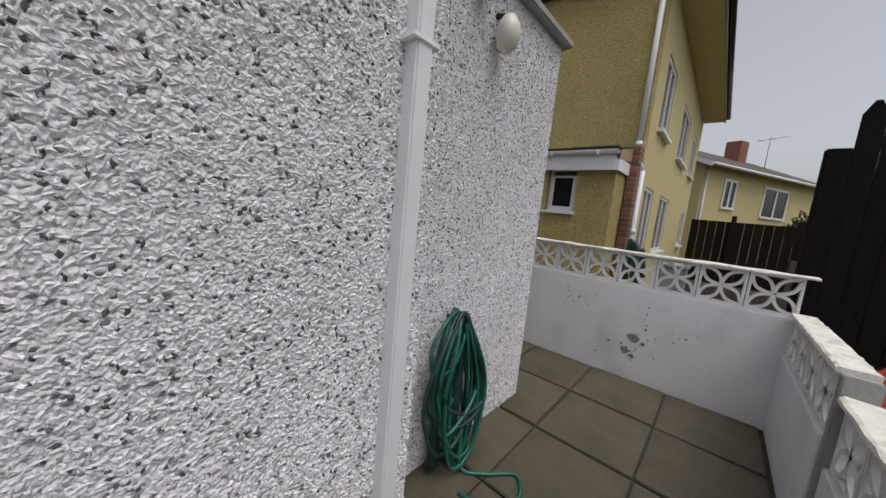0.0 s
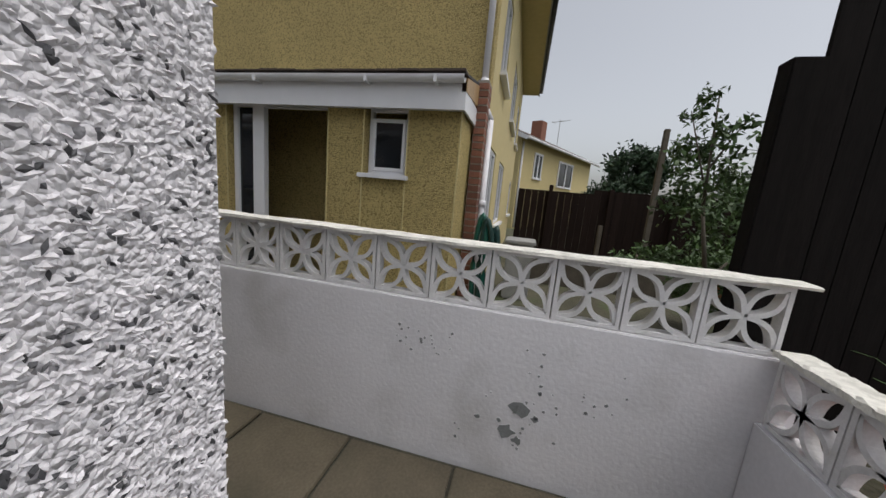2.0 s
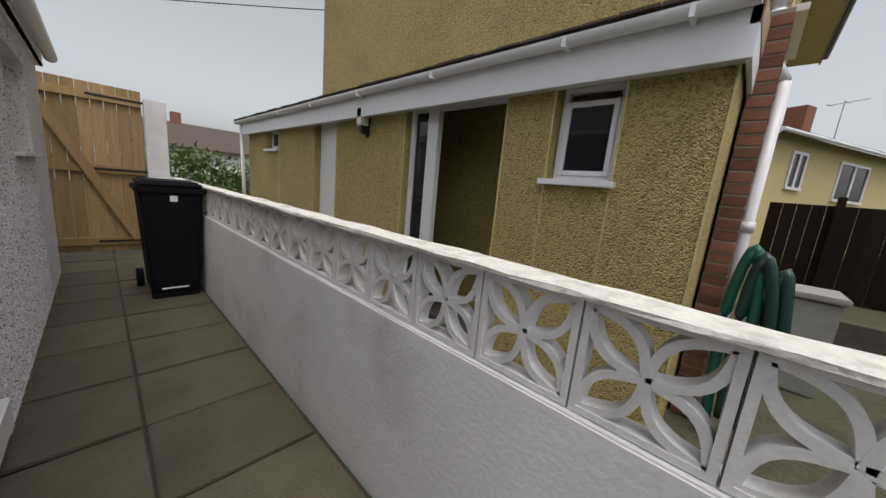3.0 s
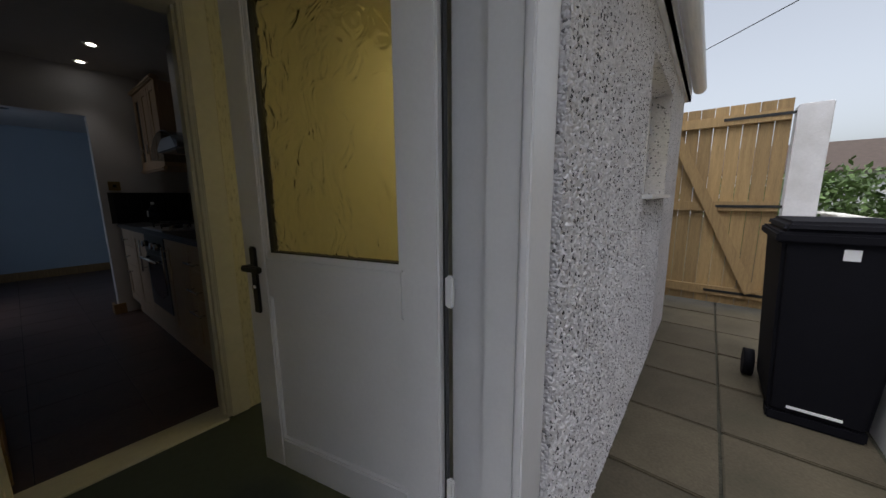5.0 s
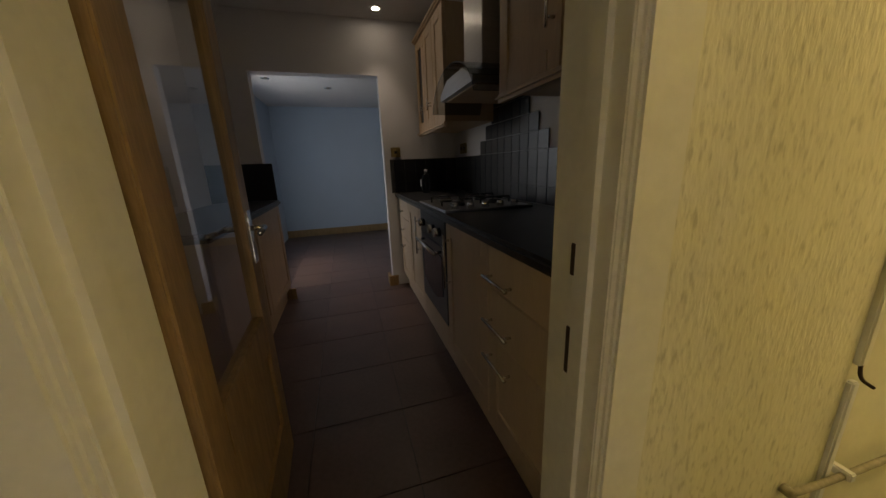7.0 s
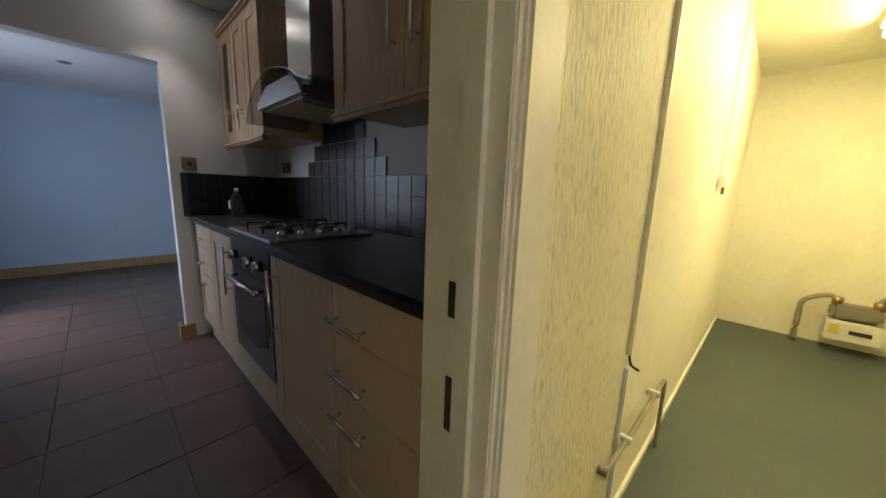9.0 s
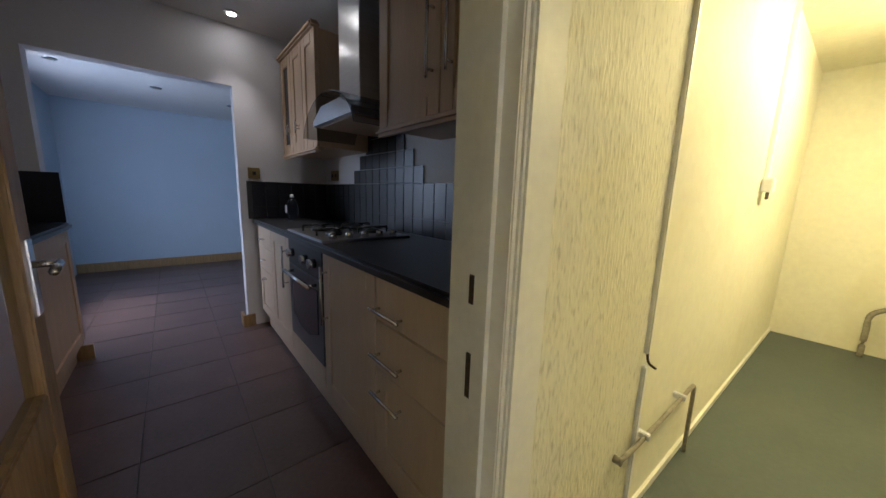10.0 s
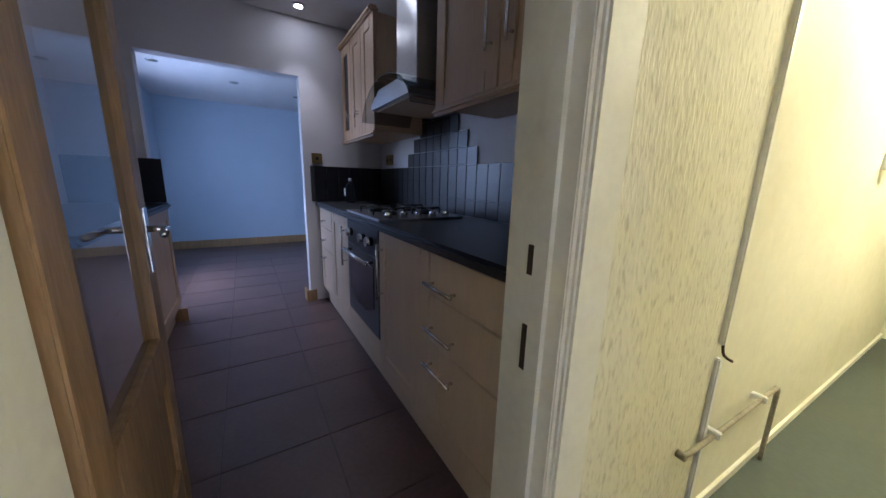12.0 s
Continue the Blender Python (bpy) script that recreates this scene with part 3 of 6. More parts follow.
build("wall_lamp", (-5.10, NY, 2.05), "boxy outdoor wall lamp with a frosted shade", "lamp",
      [("bracket", boxes(((-5.14, NY - 0.10, 1.96), (-5.06, NY, 2.0)), ((-5.125, NY - 0.03, 1.93), (-5.075, NY, 2.22)), bevel=0.006), BLACKMETAL),
       ("lamp_foot", boxes(((-5.13, NY - 0.13, 1.99), (-5.05, NY - 0.04, 2.05)), bevel=0.01), BLACKMETAL),
       ("shade", boxes(((-5.155, NY - 0.14, 2.05), (-5.045, NY - 0.032, 2.25)), bevel=0.01), LAMPGLASS)])
build("wash_basin", (-3.3, 3.2, 0.9), "white wash basin on the far wall of the extension", "basin",
      [("bowl", lathe([(0.06, 0.0), (0.16, 0.06), (0.19, 0.14), (0.17, 0.14), (0.02, 0.03)], (-4.3, 3.2, 0.85)), UPVC)])
build("teal_bag", (-3.5, 2.4, 0.6), "teal plastic bag on the floor indoors", "bag",
      [("body", lathe([(0.1, 0.0), (0.14, 0.2), (0.15, 0.7), (0.08, 0.92), (0.02, 0.98)], (-3.75, 2.6, -0.01)), TEAL)])
build("neighbour_eaves", (-5.7, 1.4, 2.2), "white fascia and gutter on the extension's lean-to roof", "gutter",
      [("fascia", boxes(((-9.75, 1.40, 2.14), (-1.69, 1.425, 2.37)), ((-1.715, 1.43, 2.14), (-1.69, 2.05, 2.31)), bevel=0.003), UPVC),
       ("soffit", boxes(((-9.7, 1.427, 2.16), (-1.72, 1.535, 2.172))), UPVC),
       ("gutter", prism([(1.345 + 0.052 * math.cos(radians(a)), 2.40 + 0.052 * math.sin(radians(a))) for a in range(180, 361, 15)]
                        + [(1.345 + 0.044 * math.cos(radians(a)), 2.40 + 0.044 * math.sin(radians(a))) for a in range(360, 179, -15)], "x", -9.85, -1.70), UPVC),
       ("barge_board", prism([(1.40, 2.29), (1.40, 2.40), (2.3, 2.60), (2.3, 2.36)], "x", -1.73, -1.685), OAK, "brown stained barge board"),
       ("downpipe", rods(((-9.72, 1.46, -0.05), (-9.72, 1.40, 2.36), 0.036)), PIPE)]
      + [("gutter_bracket", boxes(((x - 0.012, 1.29, 2.335), (x + 0.012, 1.402, 2.40))), UPVC) for x in (-8.6, -7.4, -6.2, -5.0, -3.8, -2.6, -1.95)])
roof_n = structure("roof_neighbour", prism([(1.31, 2.405), (1.31, 2.42), (2.3, 2.62), (2.3, 2.58)], "x", -9.85, -1.69), ROOFFELT, "dark felted lean-to roof edge", "roof")
rngr = random.Random(4)
for i in range(40):
    x = -9.84 + 0.204 * i
    part("roof_tile", boxes(((x, 1.285 + rngr.uniform(-0.006, 0.006), 2.418), (x + 0.198, 1.45, 2.430 + rngr.uniform(0, 0.012))), bevel=0.003), ROOFTILE, roof_n)

UX, UY = -1.62, 2.30
wall_u = wall("wall_upper_neighbour", "x", UY, 0.25, -7.9, UX, -0.06, 5.6, [], YELLOW, "tall yellow roughcast gable wall of the neighbour's house")
wall_e = wall("wall_east_neighbour", "y", UX - 0.25, 0.25, UY + 0.25, 11.0, -0.06, 5.3,
              [(3.2, 4.2, 3.1, 4.3), (5.9, 7.5, 3.1, 4.3), (8.9, 10.1, 3.1, 4.3), (3.0, 3.9, 0.0, 2.1), (4.7, 6.1, 0.9, 2.1), (9.3, 10.5, 0.9, 2.0)], YELLOW_FAR,
              "yellow side wall of the neighbour's house with upstairs windows")
for a, b, lo, hi in ((3.2, 4.2, 3.1, 4.3), (5.9, 7.5, 3.1, 4.3), (8.9, 10.1, 3.1, 4.3), (3.0, 3.9, 0.0, 2.1), (4.7, 6.1, 0.9, 2.1), (9.3, 10.5, 0.9, 2.0)):
    x = UX - 0.07
    tagged(build("window_far", (x, (a + b) / 2, lo), "white-framed window in the yellow side wall", "window",
          [("window_frame", boxes(((x, a, lo), (x + 0.05, a + 0.06, hi)), ((x, b - 0.06, lo), (x + 0.05, b, hi)), ((x, a + 0.06, hi - 0.06), (x + 0.05, b - 0.06, hi)),
                                  ((x, a + 0.06, lo), (x + 0.05, b - 0.06, lo + 0.06)), ((x, (a + b) / 2 - 0.03, lo + 0.06), (x + 0.05, (a + b) / 2 + 0.03, hi - 0.06)), bevel=0.004), UPVC),
           ("pane", boxes(((x + 0.015, a + 0.06, lo + 0.06), (x + 0.02, b - 0.06, hi - 0.06))), BLACKGLASS),
           ("window_sill", boxes(((x, a - 0.05, lo - 0.06), (x + 0.16, b + 0.05, lo - 0.004)), bevel=0.005), UPVC)]), kind="structure")
structure("roof_upper_neighbour", prism([(UX + 0.55, 5.22), (UX + 0.62, 5.34), (-5.0, 7.4), (-8.4, 5.3), (-8.4, 5.2)], "y", UY - 0.17, 11.3), ROOFTILE,
          "tiled roof of the neighbour's house", "roof")
build("upper_eaves", (UX + 0.5, 5, 5.2), "pale soffit and dark gutter under the roof edge", "gutter",
      [("soffit", boxes(((UX + 0.002, UY - 0.12, 5.16), (UX + 0.55, 11.2, 5.2))), YELLOW_FAR),
       ("fascia", boxes(((UX + 0.55, UY - 0.12, 5.12), (UX + 0.58, 11.2, 5.3))), GREYCONC),
       ("gutter", rods(((UX + 0.63, UY - 0.12, 5.27), (UX + 0.63, 11.2, 5.27), 0.055)), BLACKMETAL)])
build("neighbour_downpipe", (UX + 0.06, UY - 0.05, 0), "white plastic downpipe on the house corner", "downpipe",
      [("pipe", rods(((UX - 0.05, UY - 0.06, 2.45), (UX - 0.05, UY - 0.06, 5.3), 0.036), ((UX - 0.05, UY - 0.06, 2.45), (UX + 0.06, UY - 0.06, 2.25), 0.036),
                      ((UX + 0.06, UY - 0.06, -0.05), (UX + 0.06, UY - 0.06, 2.25), 0.036)), PIPE),
       ("collar", rods(((UX - 0.05, UY - 0.06, 2.6), (UX - 0.05, UY - 0.06, 2.68), 0.045)), PIPE),
       ("collar", rods(((UX + 0.06, UY - 0.06, 1.3), (UX + 0.06, UY - 0.06, 1.37), 0.045)), PIPE)])
brick_pier = structure("brick_pier", boxes(((UX - 0.09, UY - 0.26, -0.05), (UX + 0.03, UY - 0.005, 2.6))), MORTAR, "red brick pier at the corner of the house", "wall")
bm = boxes(((-0.06, -0.12, 0), (0.06, 0.12, 0.062)), bevel=0.004)
BRICK_MESH = mesh_of("brick", bm, BRICK)
for i in range(35):
    o = new("brick", BRICK_MESH)
    o.parent = brick_pier
    o.location = (UX - 0.028 + 0.002 * (i % 2), UY - 0.148 + 0.004 * (i % 2), -0.04 + 0.075 * i)

# far house
FX, FY = -1.6, 15.5
before_far = set(bpy.data.objects)
structure("far_house_wall", prism([(FX - 7.5, -0.06), (FX, -0.06), (FX, 4.55), (FX - 3.75, 6.1), (FX - 7.5, 4.55)], "y", FY, FY + 11), YELLOW_FAR, "pale yellow house with a gable beyond the gardens", "house")
fh = build("far_house_roof", (FX - 3.7, FY + 5, 5.5), "brown tiled roof of the far house", "roof",
           [("slope", prism([(FX + 0.5, 4.42), (FX + 0.5, 4.52), (FX - 3.75, 6.32), (FX - 3.75, 6.15)], "y", FY - 0.4, FY + 11.4), ROOFTILE),
            ("slope", prism([(FX - 8.0, 4.42), (FX - 8.0, 4.52), (FX - 3.75, 6.32), (FX - 3.75, 6.15)], "y", FY - 0.4, FY + 11.4), ROOFTILE),
            ("barge_board", prism([(FX + 0.5, 4.28), (FX + 0.5, 4.5), (FX - 3.75, 6.3), (FX - 3.75, 6.1)], "y", FY - 0.44, FY - 0.402), UPVC),
            ("gutter", rods(((FX + 0.52, FY - 0.4, 4.42), (FX + 0.52, FY + 11.4, 4.42), 0.07)), UPVC),
            ("downpipe", rods(((FX + 0.06, FY + 0.15, 0), (FX + 0.06, FY + 0.15, 4.3), 0.05)), PIPE),
            ("chimney", boxes(((FX - 3.2, FY + 7.0, 5.6), (FX - 2.4, FY + 7.8, 7.0)), bevel=0.02), BRICK),
            ("aerial", rods(((FX - 2.0, FY + 9.0, 5.6), (FX - 2.0, FY + 9.0, 7.4), 0.02), ((FX - 2.6, FY + 9.0, 7.3), (FX - 1.2, FY + 9.0, 7.35), 0.015),
                             ((FX - 2.5, FY + 8.7, 7.3), (FX - 2.5, FY + 9.3, 7.3), 0.012), ((FX - 1.9, FY + 8.7, 7.33), (FX - 1.9, FY + 9.3, 7.33), 0.012)), GREYCONC)])
for a, lo, hi, w in ((1.6, 2.7, 3.9, 1.0), (5.0, 2.5, 3.9, 2.4)):
    tagged(build("window_far", (FX, FY + a, lo), "white-framed upstairs window of the far house", "window",
          [("window_frame", boxes(((FX, FY + a, lo), (FX + 0.06, FY + a + 0.1, hi)), ((FX, FY + a + w - 0.1, lo), (FX + 0.06, FY + a + w, hi)),
                                  ((FX, FY + a + w / 2 - 0.06, lo), (FX + 0.06, FY + a + w / 2 + 0.06, hi)), ((FX, FY + a, hi), (FX + 0.06, FY + a + w, hi + 0.1)),
                                  ((FX, FY + a, lo - 0.1), (FX + 0.1, FY + a + w, lo))), UPVC),
           ("pane", boxes(((FX + 0.005, FY + a + 0.1, lo), (FX + 0.02, FY + a + w - 0.1, hi))), BLACKGLASS)]), kind="structure")

FAR_TURN = Matrix.Translation((FX, FY, 0)) @ pose(0, 0, 0, 0, 0, -27) @ Matrix.Translation((-FX, -FY, 0))
bpy.context.view_layer.update()
for o in set(bpy.data.objects) - before_far:
    if o.parent is None:
        o.matrix_world = FAR_TURN @ o.matrix_world

# bungalow beyond the gate
structure("bungalow_wall", boxes(((-38, -6, -0.06), (-30, 16, 2.6))), WHITEWASH, "pale bungalow beyond the gate", "house")
structure("bungalow_roof", prism([(-29.5, 2.5), (-29.5, 2.6), (-34, 4.5), (-38.5, 2.6), (-38.5, 2.5)], "y", -6.4, 16.4), ROOFTILE, "brown tiled bungalow roof", "roof") 
structure("bungalow_chimney", boxes(((-34.3, 3.2, 4.3), (-33.7, 3.8, 5.2)), bevel=0.02), BRICK, "brick chimney on the bungalow roof", "chimney")
build("overhead_cable", (-12, 2, 5.5), "thin overhead cable sagging between houses", "cable",
      [("cable", tube([(-30, -14, 6.2), (-20, -5, 5.6), (-11, 3, 5.6), (-7.0, 6.5, 5.9)], 0.012, 5), BLACKMETAL)])


# ---- fences, gate and garden ----
def picket(bm, x, w, top):
    pts = [(x, 0.0), (x + w, 0.0), (x + w, top - 0.09), (x + w * 0.62, top), (x + w * 0.38, top), (x, top - 0.09)]
    return prism(pts, "y", 0.36, 0.385)


black_fence = thing("picket_fence", (0.3, 0.37, 0), "tall black-stained fence with pointed boards", "fence")
for i in range(35):
    top = 2.47 + 0.02 * math.sin(i * 1.7)
    hang(black_fence, part("board", picket(None, 0.115 + 0.1235 * i, 0.118, top), BLACKWOOD))
hang(black_fence, part("rail", boxes(((0.3, 0.387, 0.7), (4.3, 0.43, 0.79))), BLACKWOOD), part("rail", boxes(((0.3, 0.387, 1.8), (4.3, 0.43, 1.89))), BLACKWOOD),
     part("post", boxes(((-0.02, 0.34, -0.06), (0.112, 0.44, 2.14)), bevel=0.006), BLACKWOOD))
brown_fence = thing("panel_fence", (2, 9, 0), "dark brown boarded fence across the neighbouring garden", "fence")
for i in range(50):
    x = -1.3 + 0.2 * i
    hang(brown_fence, part("board", boxes(((x, 9.0 + 0.006 * (i % 2), -0.06), (x + 0.195, 9.025 + 0.006 * (i % 2), 1.78 + (0.12 if i > 10 else 0.0)))), BROWNWOOD))
for x in (-0.4, 1.3, 3.0, 4.7, 6.4):
    hang(brown_fence, part("post", boxes(((x, 8.88, -0.06), (x + 0.11, 8.99, 1.95)), bevel=0.006), BROWNWOOD))
build("clothes_post", (1.55, 6.2, 0), "tall weathered wooden post with a wire", "post",
      [("post", boxes(((1.5, 6.2, -0.06), (1.6, 6.3, 3.1)), bevel=0.01), BARK), ("wire", tube([(1.55, 6.25, 2.9), (4.0, 6.0, 2.7), (8.0, 5.6, 2.8)], 0.006, 5), BLACKMETAL)])
build("clothes_post", (0.7, 6.6, 0), "short wooden post in the vegetable bed", "post", [("post", boxes(((0.66, 6.6, -0.06), (0.75, 6.7, 1.0)), bevel=0.008), BARK)])
build("garden_boards", (0.2, 4.6, 0), "low grey boards edging a raised bed", "edging",
      [("board", boxes(((-1.0, 4.5, -0.06), (0.75, 4.55, 0.42)), bevel=0.005), BARK), ("board", boxes(((0.8, 4.5, -0.06), (1.6, 4.55, 0.38)), bevel=0.005), BARK),
       ("board", boxes(((1.65, 4.4, -0.06), (2.2, 4.45, 0.36)), bevel=0.005), BARK)])
build("water_butt", (-0.95, 2.6, 0), "grey plastic storage box beside the house", "box",
      [("body", boxes(((-1.1, 2.35, -0.06), (-0.72, 2.8, 0.78)), bevel=0.02), GREYCONC), ("lid", boxes(((-1.13, 2.32, 0.78), (-0.69, 2.83, 0.83)), bevel=0.01), GREYCONC)])
build("hose_reel", (-1.28, 1.3, 0), "bundle of dark green hose by the downpipe", "hose",
      [("coil", tube([(-1.36, 1.22, -0.03), (-1.40, 1.25, 0.8), (-1.34, 1.22, 1.22), (-1.27, 1.22, 0.8), (-1.28, 1.22, 0.1)], 0.03), HOSEGREEN),
       ("coil", tube([(-1.30, 1.2, 0.1), (-1.33, 1.22, 0.8), (-1.29, 1.2, 1.18), (-1.2, 1.2, 0.8), (-1.2, 1.2, 0.1)], 0.03), HOSEDARK),
       ("coil", tube([(-1.2, 1.24, 0.05), (-1.22, 1.26, 0.7), (-1.19, 1.24, 1.1), (-1.13, 1.24, 0.7)], 0.035), HOSEDARK)])


bpy.data.objects["hose_reel"].location += Vector((-0.15, 0.72, 0))
bpy.data.objects["water_butt"].location += Vector((-0.15, 0.9, 0))


def leaves(centre, radii, count, size, seed, flat=0.0):
    """Many small two-triangle leaves, gathered in clumps with gaps."""
    rng = np.random.default_rng(seed)
    clumps = rng.normal(size=(max(6, count // 90), 3))
    clumps /= np.maximum(np.linalg.norm(clumps, axis=1), 0.6)[:, None]
    pick = clumps[rng.integers(0, len(clumps), count)]
    p = (pick * 0.8 + rng.normal(size=(count, 3)) * 0.2) * np.array(radii) + np.array(centre)
    a, b = rng.normal(size=(count, 3)), rng.normal(size=(count, 3))
    a /= np.linalg.norm(a, axis=1)[:, None]
    b -= (a * b).sum(1)[:, None] * a
    b /= np.linalg.norm(b, axis=1)[:, None]
    s = size * (0.6 + 0.8 * rng.random(count))[:, None]
    pts = np.stack([p - a * s, p + b * s * 0.42, p + a * s, p - b * s * 0.42], 1).reshape(-1, 3)
    f = (np.arange(count) * 4)[:, None] + np.array([[0, 1, 2, 3]])
    me = bpy.data.meshes.new("crown")
    me.from_pydata(pts.tolist(), [], f.tolist())
    return me


def plant(name, base, label, category, trunk, crowns, material=LEAF):
    root = thing(name, base, label, category)
    if trunk:
        bm = bmesh.new()
        for a, b, r, r2 in trunk:
            rod(bm, a, b, r, r2, 8)
        smooth(bm)
        hang(root, part("trunk", bm, BARK))
    for c, r, n, s, seed in crowns:
        me = leaves(c, r, n, s, seed)
        me.materials.append(material)
        hang(root, new("crown", me))
    return root


plant("young_tree", (0.95, 2.6, 0), "slender young tree with a thin leafy crown", "tree",
      [((1.05, 2.6, -0.06), (0.98, 2.6, 0.7), 0.03, 0.026), ((0.98, 2.6, 0.7), (0.80, 2.6, 1.5), 0.026, 0.018), ((0.80, 2.6, 1.5), (0.72, 2.6, 2.7), 0.018, 0.008),
       ((0.98, 2.6, 0.7), (1.12, 2.55, 0.95), 0.02, 0.012), ((0.78, 2.6, 1.7), (0.50, 2.6, 2.5), 0.012, 0.005), ((0.76, 2.6, 1.9), (1.05, 2.6, 2.5), 0.012, 0.005)],
      [((0.72, 2.6, 2.0), (0.30, 0.3, 0.38), 620, 0.042, 1), ((0.70, 2.6, 2.55), (0.16, 0.15, 0.32), 150, 0.038, 2), ((0.48, 2.6, 2.5), (0.08, 0.08, 0.22), 45, 0.035, 3),
       ((1.05, 2.6, 2.25), (0.24, 0.2, 0.2), 120, 0.045, 4), ((0.72, 2.6, 1.55), (0.36, 0.3, 0.25), 320, 0.045, 5)], LEAF)
plant("garden_conifer", (1.3, 3.1, 0), "low dense green conifer bush", "shrub", [((1.3, 3.1, -0.06), (1.3, 3.1, 0.4), 0.05, 0.03)],
      [((1.3, 3.1, 0.55), (0.42, 0.42, 0.38), 2600, 0.035, 6), ((1.3, 3.1, 0.85), (0.26, 0.26, 0.18), 900, 0.03, 7)], LEAF)
plant("rose_bush", (2.1, 2.5, 0), "leggy rose bush with green leaves", "shrub",
      [((2.1, 2.5, -0.06), (2.2, 2.5, 0.9), 0.02, 0.014), ((2.2, 2.5, 0.9), (1.9, 2.5, 1.6), 0.014, 0.006), ((2.2, 2.5, 0.9), (2.5, 2.4, 1.7), 0.014, 0.006), ((2.2, 2.5, 0.9), (1.6, 2.5, 1.9), 0.012, 0.005)],
      [((2.2, 2.5, 1.3), (0.5, 0.35, 0.4), 480, 0.05, 8), ((1.6, 2.5, 1.9), (0.3, 0.2, 0.22), 130, 0.055, 9), ((2.6, 2.4, 1.7), (0.35, 0.3, 0.3), 260, 0.055, 10)], LEAF)
for i, (x, y, z, mt) in enumerate(((2.35, 2.2, 1.72, PETAL), (1.75, 2.3, 1.15, PETAL), (2.1, 2.25, 1.13, PETAL_WHITE), (2.16, 2.2, 1.18, PETAL_WHITE), (2.6, 2.2, 1.45, PETAL))):
    me = leaves((x, y, z), (0.05, 0.05, 0.04), 60, 0.03, 20 + i)
    me.materials.append(mt)
    tagged(new("rose_flower", me), "pink rose bloom on the bush" if mt is PETAL else "white rose bloom on the bush", "flower", "roses on the bush")
plant("garden_shrub", (1.1, 5.2, 0), "leafy shrub by the far fence", "shrub", [((1.1, 5.2, -0.06), (1.1, 5.2, 0.6), 0.04, 0.02)],
      [((1.3, 5.2, 0.45), (0.6, 0.5, 0.40), 1100, 0.06, 11), ((2.3, 5.4, 0.6), (0.7, 0.5, 0.55), 1200, 0.06, 12)], LEAF)
plant("garden_shrub", (3.6, 6.5, 0), "large leafy shrub behind the roses", "shrub", [((3.6, 6.5, -0.06), (3.6, 6.5, 1.2), 0.08, 0.04)],
      [((3.6, 6.5, 1.6), (1.4, 0.8, 0.9), 3200, 0.075, 13), ((5.2, 6.8, 1.4), (1.4, 0.8, 1.0), 2600, 0.075, 14)], LEAF)
plant("round_tree", (4.2, 17, 0), "round dark tree behind the fence", "tree", [((4.2, 17, -0.06), (4.2, 17, 2.5), 0.2, 0.12)],
      [((4.2, 17, 3.4), (1.3, 1.3, 1.1), 4500, 0.13, 15)], LEAF_DARK)
plant("clipped_bush", (1.6, 10.5, 0), "dark clipped bush above the fence", "shrub", [((1.6, 10.5, -0.06), (1.6, 10.5, 1.2), 0.1, 0.06)],
      [((1.6, 10.5, 1.8), (0.75, 0.6, 0.45), 2600, 0.07, 16)], LEAF_DARK)
plant("hedge", (-13, 1.5, 0), "bright green hedge beyond the gate", "hedge", [((-13, 1.5, -0.06), (-13, 1.5, 0.8), 0.06, 0.04)],
      [((-13, 0.8, 0.9), (1.0, 1.6, 0.85), 5200, 0.07, 17), ((-13.5, 3.4, 0.9), (1.0, 1.8, 0.8), 5200, 0.07, 18)], LEAF_LIGHT)
structure("bed_soil", boxes(((0.11, -5.5, -0.06), (4.3, 0.34, 0.36))), EARTH, "raised flower bed of dark soil", "ground")
plant("iris_clump", (0.75, -0.2, 0.36), "clump of arching strap leaves in the flower bed", "plant", [], [((0.9, -0.6, 0.5), (0.4, 0.5, 0.12), 500, 0.05, 19)], LEAF)
blade_rng = random.Random(5)
for k in range(70):
    x, y = blade_rng.uniform(0.65, 1.2), blade_rng.uniform(-0.8, 0.1)
    a, h, r = blade_rng.uniform(0, 6.28), blade_rng.uniform(0.38, 0.7), blade_rng.uniform(0.2, 0.55)
    bm, prev = bmesh.new(), None
    for i in range(7):
        t = i / 6
        px, py, pz = x + math.cos(a) * r * t, y + math.sin(a) * r * t, 0.36 + h * (1.9 * t - 1.25 * t * t)
        w = 0.011 * (1 - t * 0.9)
        cur = (bm.verts.new((px - math.sin(a) * w, py + math.cos(a) * w, pz)), bm.verts.new((px + math.sin(a) * w, py - math.cos(a) * w, pz)))
        if prev:
            bm.faces.new((prev[0], prev[1], cur[1], cur[0]))
        prev = cur
    hang(bpy.data.objects["iris_clump"], part("leaf_blade", bm, LEAF_LIGHT if k % 3 else LEAF))


def sack(name, at, size, seed, label):
    bm = bmesh.new()
    bmesh.ops.create_icosphere(bm, subdivisions=4, radius=1)
    for v in bm.verts:
        d = 1 + 0.22 * noise.noise(v.co * 1.6 + Vector((seed, 0, 0))) + 0.08 * noise.noise(v.co * 6 + Vector((0, seed, 0)))
        v.co = Vector((v.co.x * size[0] * d, v.co.y * size[1] * d, max(-0.7, v.co.z) * size[2] * d)) + Vector(at)
    for f in bm.faces:
        f.smooth = True
    ob = part(name, bm, REDBAG)
    return tagged(ob, label, "sack", "sacks on the bed")


